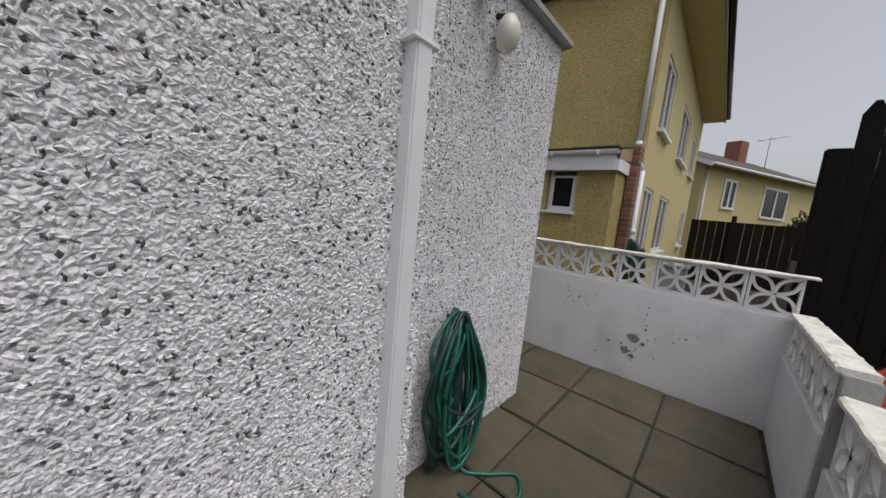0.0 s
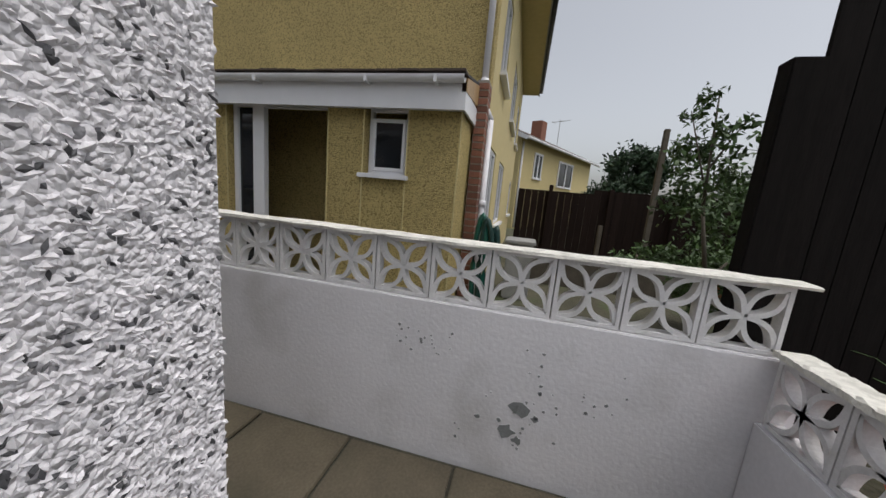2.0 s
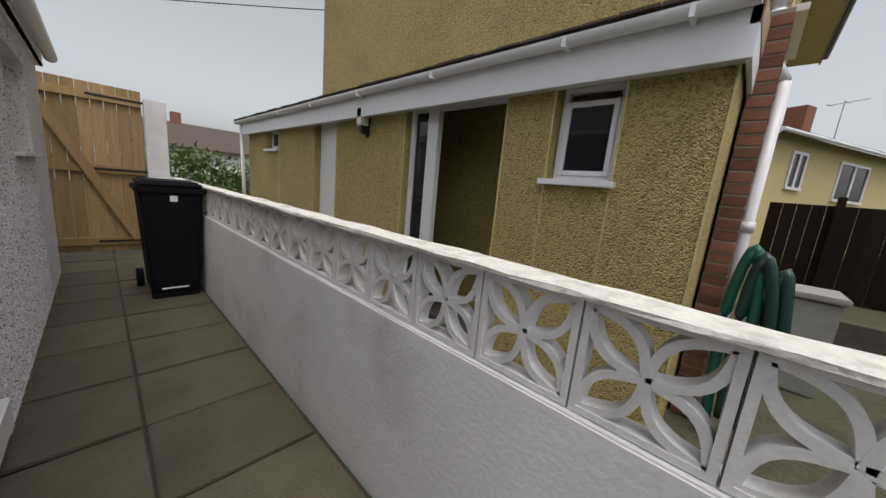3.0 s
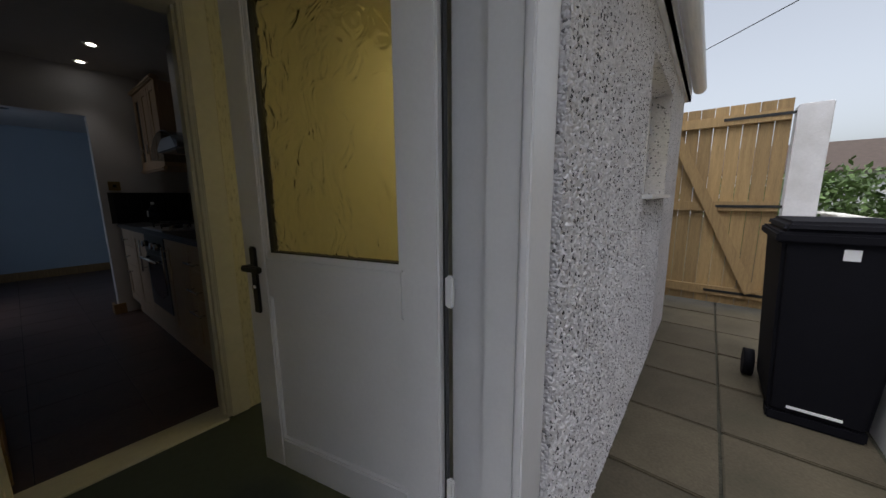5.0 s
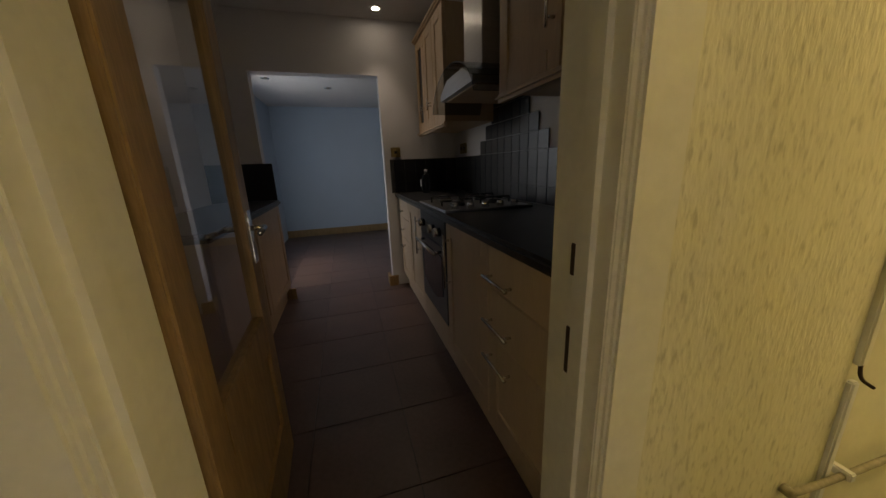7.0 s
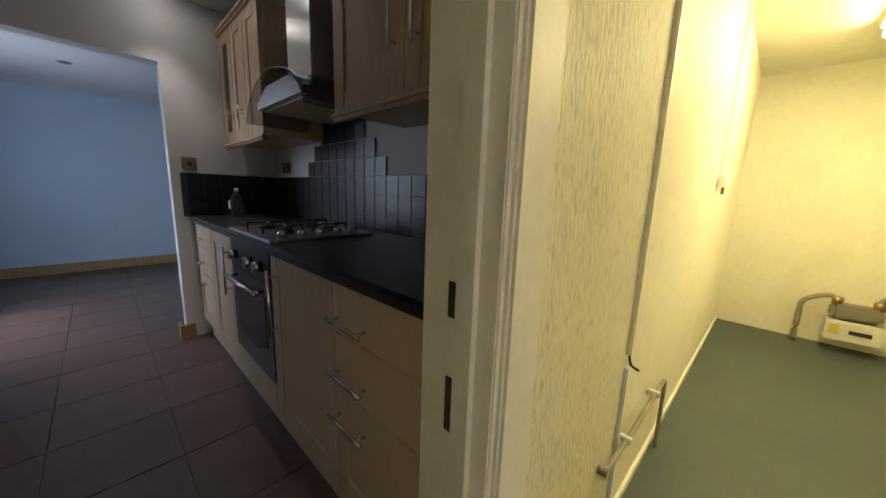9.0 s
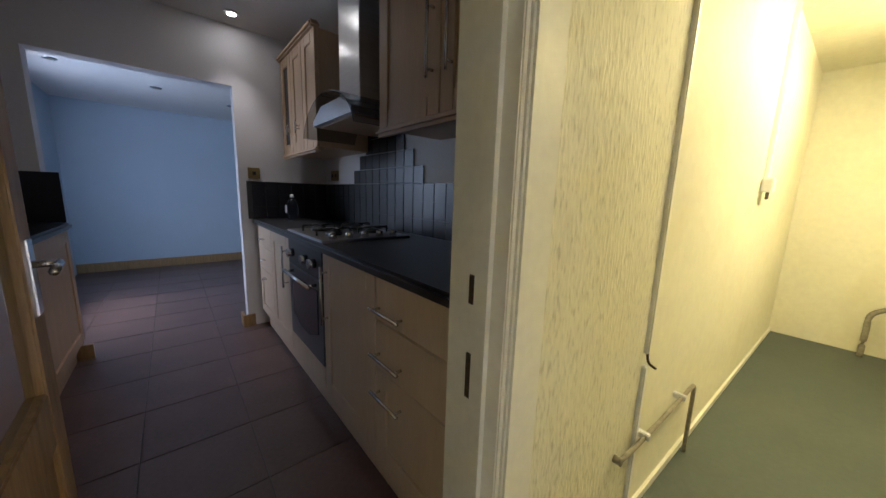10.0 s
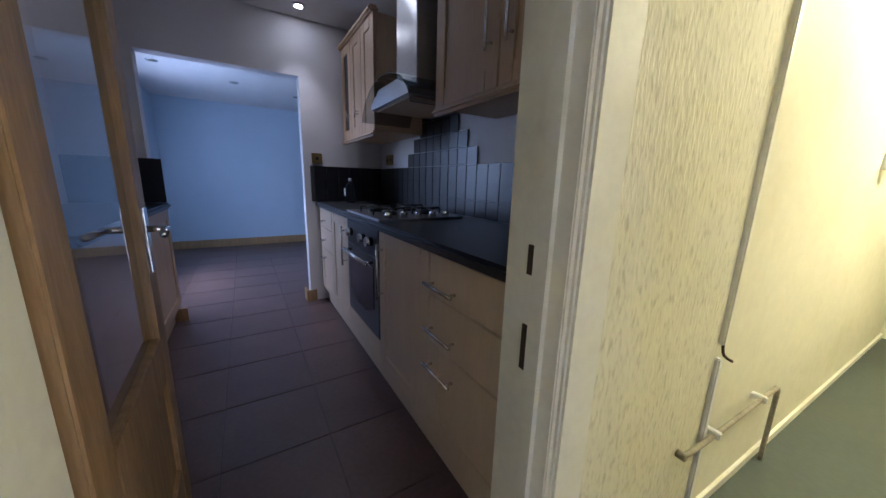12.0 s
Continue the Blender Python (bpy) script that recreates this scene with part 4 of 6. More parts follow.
sack("plastic_sack", (0.42, -0.28, 0.56), (0.12, 0.22, 0.23), 1.3, "crumpled bright red plastic sack on the flower bed")
sack("plastic_sack", (0.46, -0.80, 0.49), (0.17, 0.26, 0.22), 4.1, "slumped red plastic sack with pale print on the flower bed")
build("flower_pot", (1.9, 3.9, 0), "terracotta flower pot among the plants", "pot", [("pot", lathe([(0.12, 0), (0.17, 0.28), (0.19, 0.28), (0.19, 0.33), (0.15, 0.33)], (1.9, 3.9, 0.2)), TERRACOTTA),
      ("plinth", boxes(((1.75, 3.75, -0.06), (2.05, 4.05, 0.2)), bevel=0.01), GREYCONC)])

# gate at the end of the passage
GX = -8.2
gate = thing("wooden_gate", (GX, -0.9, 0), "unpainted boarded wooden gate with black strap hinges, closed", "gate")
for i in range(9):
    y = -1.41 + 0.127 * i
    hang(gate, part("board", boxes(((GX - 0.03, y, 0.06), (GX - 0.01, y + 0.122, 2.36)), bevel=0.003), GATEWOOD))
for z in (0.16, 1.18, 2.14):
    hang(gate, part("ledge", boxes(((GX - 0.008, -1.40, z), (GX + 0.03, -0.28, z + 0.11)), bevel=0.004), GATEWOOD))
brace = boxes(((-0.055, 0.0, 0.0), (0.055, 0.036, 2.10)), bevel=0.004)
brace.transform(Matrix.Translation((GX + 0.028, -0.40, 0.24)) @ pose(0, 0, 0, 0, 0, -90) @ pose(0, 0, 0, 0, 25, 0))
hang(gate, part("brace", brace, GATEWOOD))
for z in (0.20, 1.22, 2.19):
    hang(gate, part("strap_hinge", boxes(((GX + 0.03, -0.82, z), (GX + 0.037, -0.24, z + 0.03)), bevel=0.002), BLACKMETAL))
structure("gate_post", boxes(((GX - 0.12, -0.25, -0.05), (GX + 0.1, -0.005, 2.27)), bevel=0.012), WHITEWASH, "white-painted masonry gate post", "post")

# wheelie bin
bx, by = -6.12, -0.265
def tapered(x0, x1, y0, y1, z0, z1, grow):
    bm = bmesh.new()
    vs = [bm.verts.new(p) for p in ((x0, y0, z0), (x1, y0, z0), (x1, y1, z0), (x0, y1, z0), (x0 - grow, y0 - grow, z1), (x1 + grow, y0 - grow, z1), (x1 + grow, y1 + grow, z1), (x0 - grow, y1 + grow, z1))]
    for f in ((3, 2, 1, 0), (4, 5, 6, 7), (0, 1, 5, 4), (1, 2, 6, 5), (2, 3, 7, 6), (3, 0, 4, 7)):
        bm.faces.new([vs[i] for i in f])
    bmesh.ops.bevel(bm, geom=bm.edges[:], offset=0.02, segments=3, affect="EDGES")
    return bm


build("wheelie_bin", (bx, by, 0), "black plastic wheelie bin against the boundary wall", "bin",
      [("body", tapered(bx - 0.27, bx + 0.30, by - 0.20, by + 0.20, 0.06, 1.12, 0.05), BINBLACK),
       ("rim", boxes(((bx - 0.34, by - 0.28, 1.10), (bx + 0.37, by + 0.28, 1.16)), bevel=0.012), BINBLACK),
       ("lid", tapered(bx - 0.32, bx + 0.36, by - 0.26, by + 0.26, 1.16, 1.22, -0.02), BINBLACK),
       ("handle", rods(((bx - 0.38, by - 0.22, 1.14), (bx - 0.38, by + 0.22, 1.14), 0.016)), BINBLACK),
       ("base_bar", boxes(((bx + 0.302, by - 0.12, 0.10), (bx + 0.308, by + 0.10, 0.115))), UPVC, "pale strip at the foot"),
       ("sticker", boxes(((bx + 0.345, by - 0.02, 1.02), (bx + 0.349, by + 0.04, 1.08))), UPVC, "small white house-shaped sticker"),
       ("wheel", rods(((bx - 0.3, by - 0.28, 0.1), (bx - 0.3, by - 0.22, 0.1), 0.1), n=20), BINBLACK),
       ("wheel", rods(((bx - 0.3, by + 0.22, 0.1), (bx - 0.3, by + 0.28, 0.1), 0.1), n=20), BINBLACK),
       ("foot", boxes(((bx + 0.2, by - 0.2, -0.0), (bx + 0.3, by + 0.2, 0.07)), bevel=0.01), BINBLACK)])

# downpipe and hose on the side wall
py = -2.705
dp = build("downpipe", (-1.46, py, 0), "square white plastic downpipe clipped to the pebbledash", "downpipe",
      [("pipe", boxes(((-1.49, py - 0.033, 0.12), (-1.425, py + 0.033, 2.62)), bevel=0.006), PIPE),
       ("shoe", boxes(((-1.49, py - 0.037, -0.02), (-1.42, py + 0.037, 0.16)), bevel=0.006), PIPE),
       ("clip", boxes(((-1.51, py - 0.055, 0.255), (-1.418, py + 0.055, 0.272)), bevel=0.003), UPVC),
       ("clip", boxes(((-1.51, py - 0.055, 1.9), (-1.418, py + 0.055, 1.917)), bevel=0.003), UPVC)])
dp.location.x += 0.19
stub = build("stub_pipe", (-1.47, -1.97, 0), "short round white waste pipe with a rounded cap", "pipe",
      [("pipe", rods(((-1.46, -2.12, -0.02), (-1.46, -2.12, 0.5), 0.03), n=16), PIPE), ("cap", lathe([(0.034, 0.0), (0.036, 0.05), (0.03, 0.075), (0.012, 0.085)], (-1.46, -2.12, 0.48)), PIPE)])
stub.location += Vector((0.02, -0.38, 0.0))
hose = thing("garden_hose", (-1.42, -1.8, 0), "tangled green garden hose hung on the pebbledash wall", "hose")
rngh = random.Random(21)
hy, hz = -2.0, 0.88
hang(hose, part("hook", rods(((-1.51, hy, hz - 0.03), (-1.38, hy, hz - 0.03), 0.012), ((-1.38, hy, hz - 0.03), (-1.38, hy, hz + 0.02), 0.012)), BLACKMETAL))
for i in range(17):
    w1, w2, low = rngh.uniform(0.05, 0.24), rngh.uniform(0.04, 0.27), rngh.uniform(0.02, 0.35)
    x0, dx = -1.47 + rngh.uniform(0, 0.07), rngh.uniform(-0.01, 0.06)
    dy = rngh.uniform(-0.12, 0.12)
    pts = [(x0, hy, hz + rngh.uniform(-0.03, 0.02)), (x0 + dx, hy - w1 * 0.7, hz - 0.16), (x0 + dx, hy - w1 + dy * 0.4, hz - 0.42), (x0 + dx + 0.02, hy - w1 * 0.4 + dy, low),
           (x0 + dx + 0.03, hy + w2 * 0.5 + dy, low + 0.02), (x0 + dx, hy + w2 + dy * 0.4, hz - 0.45), (x0 + 0.02, hy + w2 * 0.5, hz - 0.15)]
    hang(hose, part("loop", tube(pts, 0.0105, 8, True), HOSEGREEN if i % 3 else HOSEDARK))
hang(hose, part("loop", tube([(-1.44, hy, hz + 0.02), (-1.42, hy - 0.12, hz - 0.02), (-1.41, hy - 0.22, hz - 0.14), (-1.40, hy - 0.18, hz - 0.28), (-1.39, hy - 0.05, hz - 0.25), (-1.40, hy + 0.03, hz - 0.1)], 0.0105), HOSEGREEN),
     part("loose_end", tube([(-1.40, hy + 0.1, 0.2), (-1.33, hy + 0.02, 0.03), (-1.22, hy + 0.1, 0.011), (-1.10, hy + 0.22, 0.011), (-1.02, hy + 0.12, 0.011), (-1.05, hy - 0.04, 0.011), (-1.25, hy - 0.1, 0.011)], 0.0105), HOSEGREEN),
     part("dark_loop", tube([(-1.45, hy - 0.02, hz - 0.05), (-1.45, hy - 0.08, hz - 0.4), (-1.43, hy - 0.12, 0.05)], 0.03), HOSEDARK),
     part("dark_loop", tube([(-1.44, hy + 0.04, hz - 0.05), (-1.44, hy + 0.06, hz - 0.4), (-1.42, hy, 0.05)], 0.03), HOSEDARK))
hose.location += Vector((-0.05, -0.07, 0))
wl = build("wall_light", (-1.5, -1.62, 2.3), "old outside light with a dark fitting and cloudy globe", "lamp",
      [("fitting", lathe([(0.05, 0.0), (0.06, 0.03), (0.05, 0.08), (0.02, 0.1)], (-1.44, -1.80, 2.22)), BLACKMETAL),
       ("globe", lathe([(0.01, -0.1), (0.05, -0.07), (0.065, 0.0), (0.05, 0.05), (0.03, 0.08)], (-1.43, -1.63, 2.12)), LAMPGLASS),
       ("arm", rods(((-1.51, -1.63, 2.22), (-1.43, -1.63, 2.2), 0.015), ((-1.51, -1.80, 2.26), (-1.44, -1.80, 2.26), 0.015)), BLACKMETAL)])

wl.location += Vector((-0.05, -0.28, 0.22))

# ---- back door ----
before_door = set(bpy.data.objects)
HX, HY = -3.358, -1.405          # hinge
tagged(build("door_frame_back", (-3.0, -1.3, 0), "white plastic door frame of the back door", "door frame",
      [("jamb", boxes(((-3.50, -1.44, 0.0), (-3.44, -1.17, 2.2)), ((-3.44, -1.30, 0.0), (-3.40, -1.20, 2.2)), bevel=0.004), UPVC),
       ("jamb", boxes(((-2.60, -1.44, 0.0), (-2.54, -1.15, 2.2)), bevel=0.004), UPVC),
       ("trim", boxes(((-3.51, -1.19, 0.0), (-3.375, -1.165, 2.2)), bevel=0.005), UPVC),
       ("trim", boxes(((-2.60, -1.16, 0.0), (-2.50, -1.125, 2.2)), bevel=0.005), UPVC),
       ("head", boxes(((-3.44, -1.44, 2.12), (-2.60, -1.17, 2.2)), bevel=0.004), UPVC),
       ("threshold", boxes(((-3.44, -1.50, -0.02), (-2.60, -1.12, 0.12)), bevel=0.006), UPVC)]), kind="structure")
dm = Matrix.Translation((HX, HY, 0)) @ pose(0, 0, 0, 0, 0, math.degrees(math.atan2(-0.968, 0.25)))
D0, DT, DW = FLOOR + 0.03, 2.06, 0.803
G0, G1 = 1.035, DT - 0.13
leaf_parts = [
    ("stile", boxes(((0, -0.03, D0), (0.115, 0.03, DT)), bevel=0.006, m=dm), UPVC),
    ("stile", boxes(((DW - 0.115, -0.03, D0), (DW, 0.03, DT)), bevel=0.006, m=dm), UPVC),
    ("rail", boxes(((0.115, -0.03, D0), (DW - 0.115, 0.03, D0 + 0.13)), bevel=0.006, m=dm), UPVC),
    ("rail", boxes(((0.115, -0.03, 0.885), (DW - 0.115, 0.03, G0)), bevel=0.006, m=dm), UPVC),
    ("rail", boxes(((0.115, -0.03, G1), (DW - 0.115, 0.03, DT)), bevel=0.006, m=dm), UPVC),
    ("panel", boxes(((0.115, -0.012, D0 + 0.13), (DW - 0.115, 0.012, 0.885)), m=dm), UPVC),
    ("bead", boxes(((0.115, -0.022, G0), (0.13, 0.022, G1)), ((DW - 0.13, -0.022, G0), (DW - 0.115, 0.022, G1)), ((0.13, -0.022, G0), (DW - 0.13, 0.022, G0 + 0.015)),
                   ((0.13, -0.022, G1 - 0.015), (DW - 0.13, 0.022, G1)), m=dm), UPVC),
    ("gasket", boxes(((0.128, -0.016, G0 + 0.013), (0.134, 0.016, G1 - 0.013)), ((DW - 0.134, -0.016, G0 + 0.013), (DW - 0.128, 0.016, G1 - 0.013)),
                     ((0.134, -0.016, G0 + 0.013), (DW - 0.134, 0.016, G0 + 0.019)), m=dm), BLACKMETAL),
    ("pane", boxes(((0.131, -0.004, G0 + 0.016), (DW - 0.131, 0.004, G1 - 0.016)), m=dm), OBSCURE, "rippled obscure glass"),
    ("handle_plate", boxes(((DW - 0.075, 0.03, 0.82), (DW - 0.042, 0.04, 1.07)), ((DW - 0.075, -0.04, 0.82), (DW - 0.042, -0.03, 1.07)), bevel=0.004, m=dm), BLACKMETAL),
    ("handle", boxes(((DW - 0.14, 0.062, 0.985), (DW - 0.045, 0.078, 1.007)), ((DW - 0.07, 0.04, 0.985), (DW - 0.048, 0.07, 1.007)),
                     ((DW - 0.14, -0.078, 0.985), (DW - 0.045, -0.062, 1.007)), ((DW - 0.07, -0.07, 0.985), (DW - 0.048, -0.04, 1.007)), bevel=0.004, m=dm), BLACKMETAL),
    ("keyhole", rods((dm @ Vector((DW - 0.058, 0.03, 0.92)), dm @ Vector((DW - 0.058, 0.046, 0.92)), 0.008)), CHROME),
    ("edge_gasket", boxes(((-0.007, -0.02, D0), (-0.002, 0.004, DT)), m=dm), BLACKMETAL, "black rubber seal"),
    ("hinge", boxes(((-0.036, 0.0, 0.94), (-0.012, 0.02, 1.03)), bevel=0.006, m=dm), UPVC),
    ("hinge", boxes(((-0.036, 0.0, 1.79), (-0.012, 0.02, 1.88)), bevel=0.006, m=dm), UPVC),
    ("hinge", boxes(((-0.036, 0.0, 0.31), (-0.012, 0.02, 0.4)), bevel=0.006, m=dm), UPVC)]
tagged(build("door_back", (HX, HY, FLOOR), "white plastic half-glazed back door standing open", "door", leaf_parts), kind="structure")
for o in bpy.data.objects:
    if o.type == "MESH" and o.data.materials[0] in (OBSCURE, CLEAR):
        o.visible_shadow = False

# ---- lobby and utility room ----
before_lobby = set(bpy.data.objects)
LY, LT = -2.66, 0.13           # partition to the kitchen: face and thickness
ULEFT, URIGHT, UCEIL = -6.92, -2.30, 2.36
part_wall = wall("wall_partition", "x", LY - LT, LT, ULEFT, URIGHT, 0.0, UCEIL, [(-3.27, -2.47, FLOOR - 0.01, 2.2)], CREAM_WALL,
                 "cream-painted partition wall between utility room and kitchen")
structure("wall_utility_end", boxes(((ULEFT - 0.1, -2.8, 0.0), (ULEFT, -1.3, UCEIL))), CREAM_WALL, "cream-painted end wall of the utility room", "wall")
structure("wall_lobby_east", boxes(((URIGHT, -2.79, 0.0), (URIGHT + 0.1, -1.42, UCEIL))), CREAM_WALL, "cream-painted side wall of the lobby", "wall")
wall("wall_utility_north", "x", -1.52, 0.06, ULEFT, URIGHT, 0.0, UCEIL, [(-3.44, -2.60, 0.0, 2.2), (-5.88, -4.86, 1.26, 2.05)], CREAM_WALL, "cream inner face of the rear wall")
structure("ceiling_utility", boxes(((ULEFT, -2.66, UCEIL), (URIGHT, -1.4, UCEIL + 0.05))), CREAM_WALL, "cream ceiling of the utility room", "ceiling")
structure("floor_utility", boxes(((ULEFT, -2.66, 0.0), (URIGHT, -1.46, FLOOR - 0.004))), GREYFLOOR, "grey-green painted concrete floor of the utility room", "floor")
structure("wallpaper_strip", boxes(((-3.912, LY, FLOOR), (-3.325, LY + 0.006, UCEIL - 0.01))), PEEL, "peeling cream woodchip paper on the wall", "wall covering")
structure("skirting_utility", boxes(((ULEFT, LY, FLOOR - 0.003), (-3.96, LY + 0.012, FLOOR + 0.03))), CREAM_PAINT, "thin mortar fillet along the wall foot", "skirting")
build("conduit", (-3.925, LY, 1.2), "painted vertical conduit with a broken end", "pipe",
      [("upper", boxes(((-3.937, LY + 0.001, 0.80), (-3.913, LY + 0.020, UCEIL - 0.002)), bevel=0.004), CREAM_PAINT),
       ("lower", boxes(((-3.938, LY + 0.001, FLOOR + 0.031), (-3.914, LY + 0.018, 0.755)), bevel=0.004), UPVC),
       ("stub", tube([(-3.93, LY + 0.010, 0.86), (-3.93, LY + 0.012, 0.80), (-3.928, LY + 0.02, 0.768), (-3.915, LY + 0.045, 0.764)], 0.004), RUST)])
build("gas_pipe", (-4.1, LY, 0.4), "old painted pipe running low along the wall", "pipe",
      [("pipe", tube([(-3.79, LY + 0.006, 0.478), (-3.80, LY + 0.025, 0.482), (-4.0, LY + 0.03, 0.486), (-4.25, LY + 0.03, 0.49), (-4.46, LY + 0.03, 0.492), (-4.492, LY + 0.03, 0.478), (-4.50, LY + 0.03, 0.44), (-4.505, LY + 0.03, FLOOR)], 0.0085), COPPER),
       ("clip", boxes(((-3.975, LY, 0.478), (-3.955, LY + 0.045, 0.502)), bevel=0.003), UPVC), ("clip", boxes(((-4.34, LY, 0.482), (-4.32, LY + 0.045, 0.506)), bevel=0.003), UPVC),
       ("elbow", rods(((-3.79, LY + 0.0, 0.478), (-3.79, LY + 0.03, 0.478), 0.013)), COPPER)])
build("pull_switch", (-5.35, LY, 1.75), "white trunking and box switch on the wall", "switch",
      [("trunking", boxes(((-5.37, LY, 1.44), (-5.34, LY + 0.02, UCEIL - 0.02)), bevel=0.003), UPVC), ("box", boxes(((-5.40, LY, 1.36), (-5.30, LY + 0.05, 1.44)), bevel=0.006), UPVC),
       ("lever", boxes(((-5.36, LY + 0.02, 1.32), (-5.345, LY + 0.035, 1.36)), bevel=0.002), METERGREY)])
mx, my, mz = ULEFT + 0.16, -1.86, 0.25
build("gas_meter", (mx, my, mz), "white boxed gas meter with old bent pipes by the floor", "meter",
      [("case", boxes(((mx - 0.1, my - 0.14, mz), (mx + 0.08, my + 0.14, mz + 0.16)), bevel=0.012), METERWHITE),
       ("top_case", boxes(((mx - 0.1, my - 0.13, mz + 0.16), (mx + 0.07, my + 0.13, mz + 0.28)), bevel=0.03), METERGREY),
       ("label", boxes(((mx + 0.08, my - 0.12, mz + 0.06), (mx + 0.083, my - 0.07, mz + 0.13))), GREENBAR),
       ("dial", boxes(((mx + 0.08, my - 0.02, mz + 0.07), (mx + 0.083, my + 0.09, mz + 0.10))), DARKBAR),
       ("inlet", tube([(mx, my + 0.1, mz + 0.27), (mx, my + 0.12, mz + 0.36), (mx, my + 0.28, mz + 0.42), (mx, my + 0.36, mz + 0.34), (mx, my + 0.37, mz + 0.12)], 0.018), COPPER),
       ("outlet", tube([(mx, my - 0.1, mz + 0.27), (mx - 0.02, my - 0.14, mz + 0.33), (mx - 0.04, my - 0.27, mz + 0.25), (mx - 0.05, my - 0.28, mz + 0.1), (mx - 0.05, my - 0.28, FLOOR)], 0.018), COPPER),
       ("union", rods(((mx, my - 0.1, mz + 0.27), (mx, my - 0.1, mz + 0.33), 0.03)), BRASS), ("union", rods(((mx, my + 0.1, mz + 0.27), (mx, my + 0.1, mz + 0.33), 0.03)), BRASS)])
build("strip_light", (-5.35, -2.095, UCEIL), "bare fluorescent strip light on the ceiling", "lamp",
      [("batten", boxes(((-6.14, -2.13, UCEIL - 0.05), (-4.56, -2.06, UCEIL - 0.001)), bevel=0.004), UPVC),
       ("tube", rods(((-6.10, -2.095, UCEIL - 0.085), (-4.60, -2.095, UCEIL - 0.085), 0.015)), TUBE),
       ("end_cap", boxes(((-6.14, -2.115, UCEIL - 0.11), (-6.10, -2.075, UCEIL - 0.05)), bevel=0.004), UPVC),
       ("end_cap", boxes(((-4.60, -2.115, UCEIL - 0.11), (-4.56, -2.075, UCEIL - 0.05)), bevel=0.004), UPVC)])
strip = new("strip_lamp", bpy.data.lights.new("strip_lamp", "AREA"))
strip.data.shape, strip.data.size, strip.data.size_y, strip.data.energy, strip.data.color = "RECTANGLE", 1.45, 0.06, 2.1, (1.0, 0.80, 0.36)
strip.matrix_world = look((-5.35, -2.095, UCEIL - 0.105), (-5.35, -2.095, 0.0))

# cupboard door in the lobby side wall
tagged(build("door_lobby", (URIGHT, -2.1, FLOOR), "cream-painted plank door with an old rim lock", "door",
      [("leaf", boxes(((URIGHT - 0.035, -2.52, FLOOR + 0.01), (URIGHT - 0.003, -1.75, 2.12)), bevel=0.004), CREAM_PAINT),
       ("frame", boxes(((URIGHT - 0.05, -2.60, FLOOR), (URIGHT - 0.002, -2.525, 2.2)), bevel=0.005), CREAM_PAINT),
       ("lock", boxes(((URIGHT - 0.055, -2.38, 1.02), (URIGHT - 0.035, -2.28, 1.10)), bevel=0.004), BRASS),
       ("knob", lathe([(0.012, -0.02), (0.022, 0.0), (0.012, 0.02)], (URIGHT - 0.08, -2.32, 1.07), 12), CHROME)]), kind="structure")

# kitchen doorway
JR, JL = -3.215, -2.525
tagged(build("doorway_kitchen", (-2.87, LY, FLOOR), "cream-painted timber door lining and architrave of the kitchen", "door frame",
      [("jamb", boxes(((JR - 0.05, LY - LT - 0.02, FLOOR), (JR, LY + 0.012, 2.16)), bevel=0.003), CREAM_PAINT),
       ("jamb", boxes(((JL, LY - LT - 0.02, FLOOR), (JL + 0.05, LY + 0.012, 2.16)), bevel=0.003), CREAM_PAINT),
       ("head", boxes(((JR, LY - LT - 0.02, 2.11), (JL, LY + 0.012, 2.16)), bevel=0.003), CREAM_PAINT),
       ("stop", boxes(((JR, LY - 0.06, FLOOR), (JR + 0.012, LY - 0.025, 2.11)), ((JL - 0.012, LY - 0.06, FLOOR), (JL, LY - 0.025, 2.11))), CREAM_PAINT),
       ("architrave", boxes(((JR - 0.105, LY + 0.002, FLOOR), (JR - 0.012, LY + 0.024, 2.25)), bevel=0.006), CREAM_PAINT),
       ("architrave", boxes(((JL + 0.012, LY + 0.002, FLOOR), (JL + 0.11, LY + 0.024, 2.25)), bevel=0.006), CREAM_PAINT),
       ("architrave", boxes(((JR - 0.105, LY + 0.002, 2.252), (JL + 0.11, LY + 0.024, 2.345)), bevel=0.006), CREAM_PAINT),
       ("strike_hole", boxes(((JR - 0.001, LY - 0.085, 1.075), (JR + 0.003, LY - 0.065, 1.135)), bevel=0.001), RUST),
       ("strike_hole", boxes(((JR - 0.001, LY - 0.085, 0.87), (JR + 0.003, LY - 0.065, 0.97)), bevel=0.001), RUST),
       ("threshold", boxes(((JR, LY - LT, FLOOR - 0.02), (JL, LY + 0.03, FLOOR + 0.006)), bevel=0.003), CREAM_PAINT)]), kind="structure")
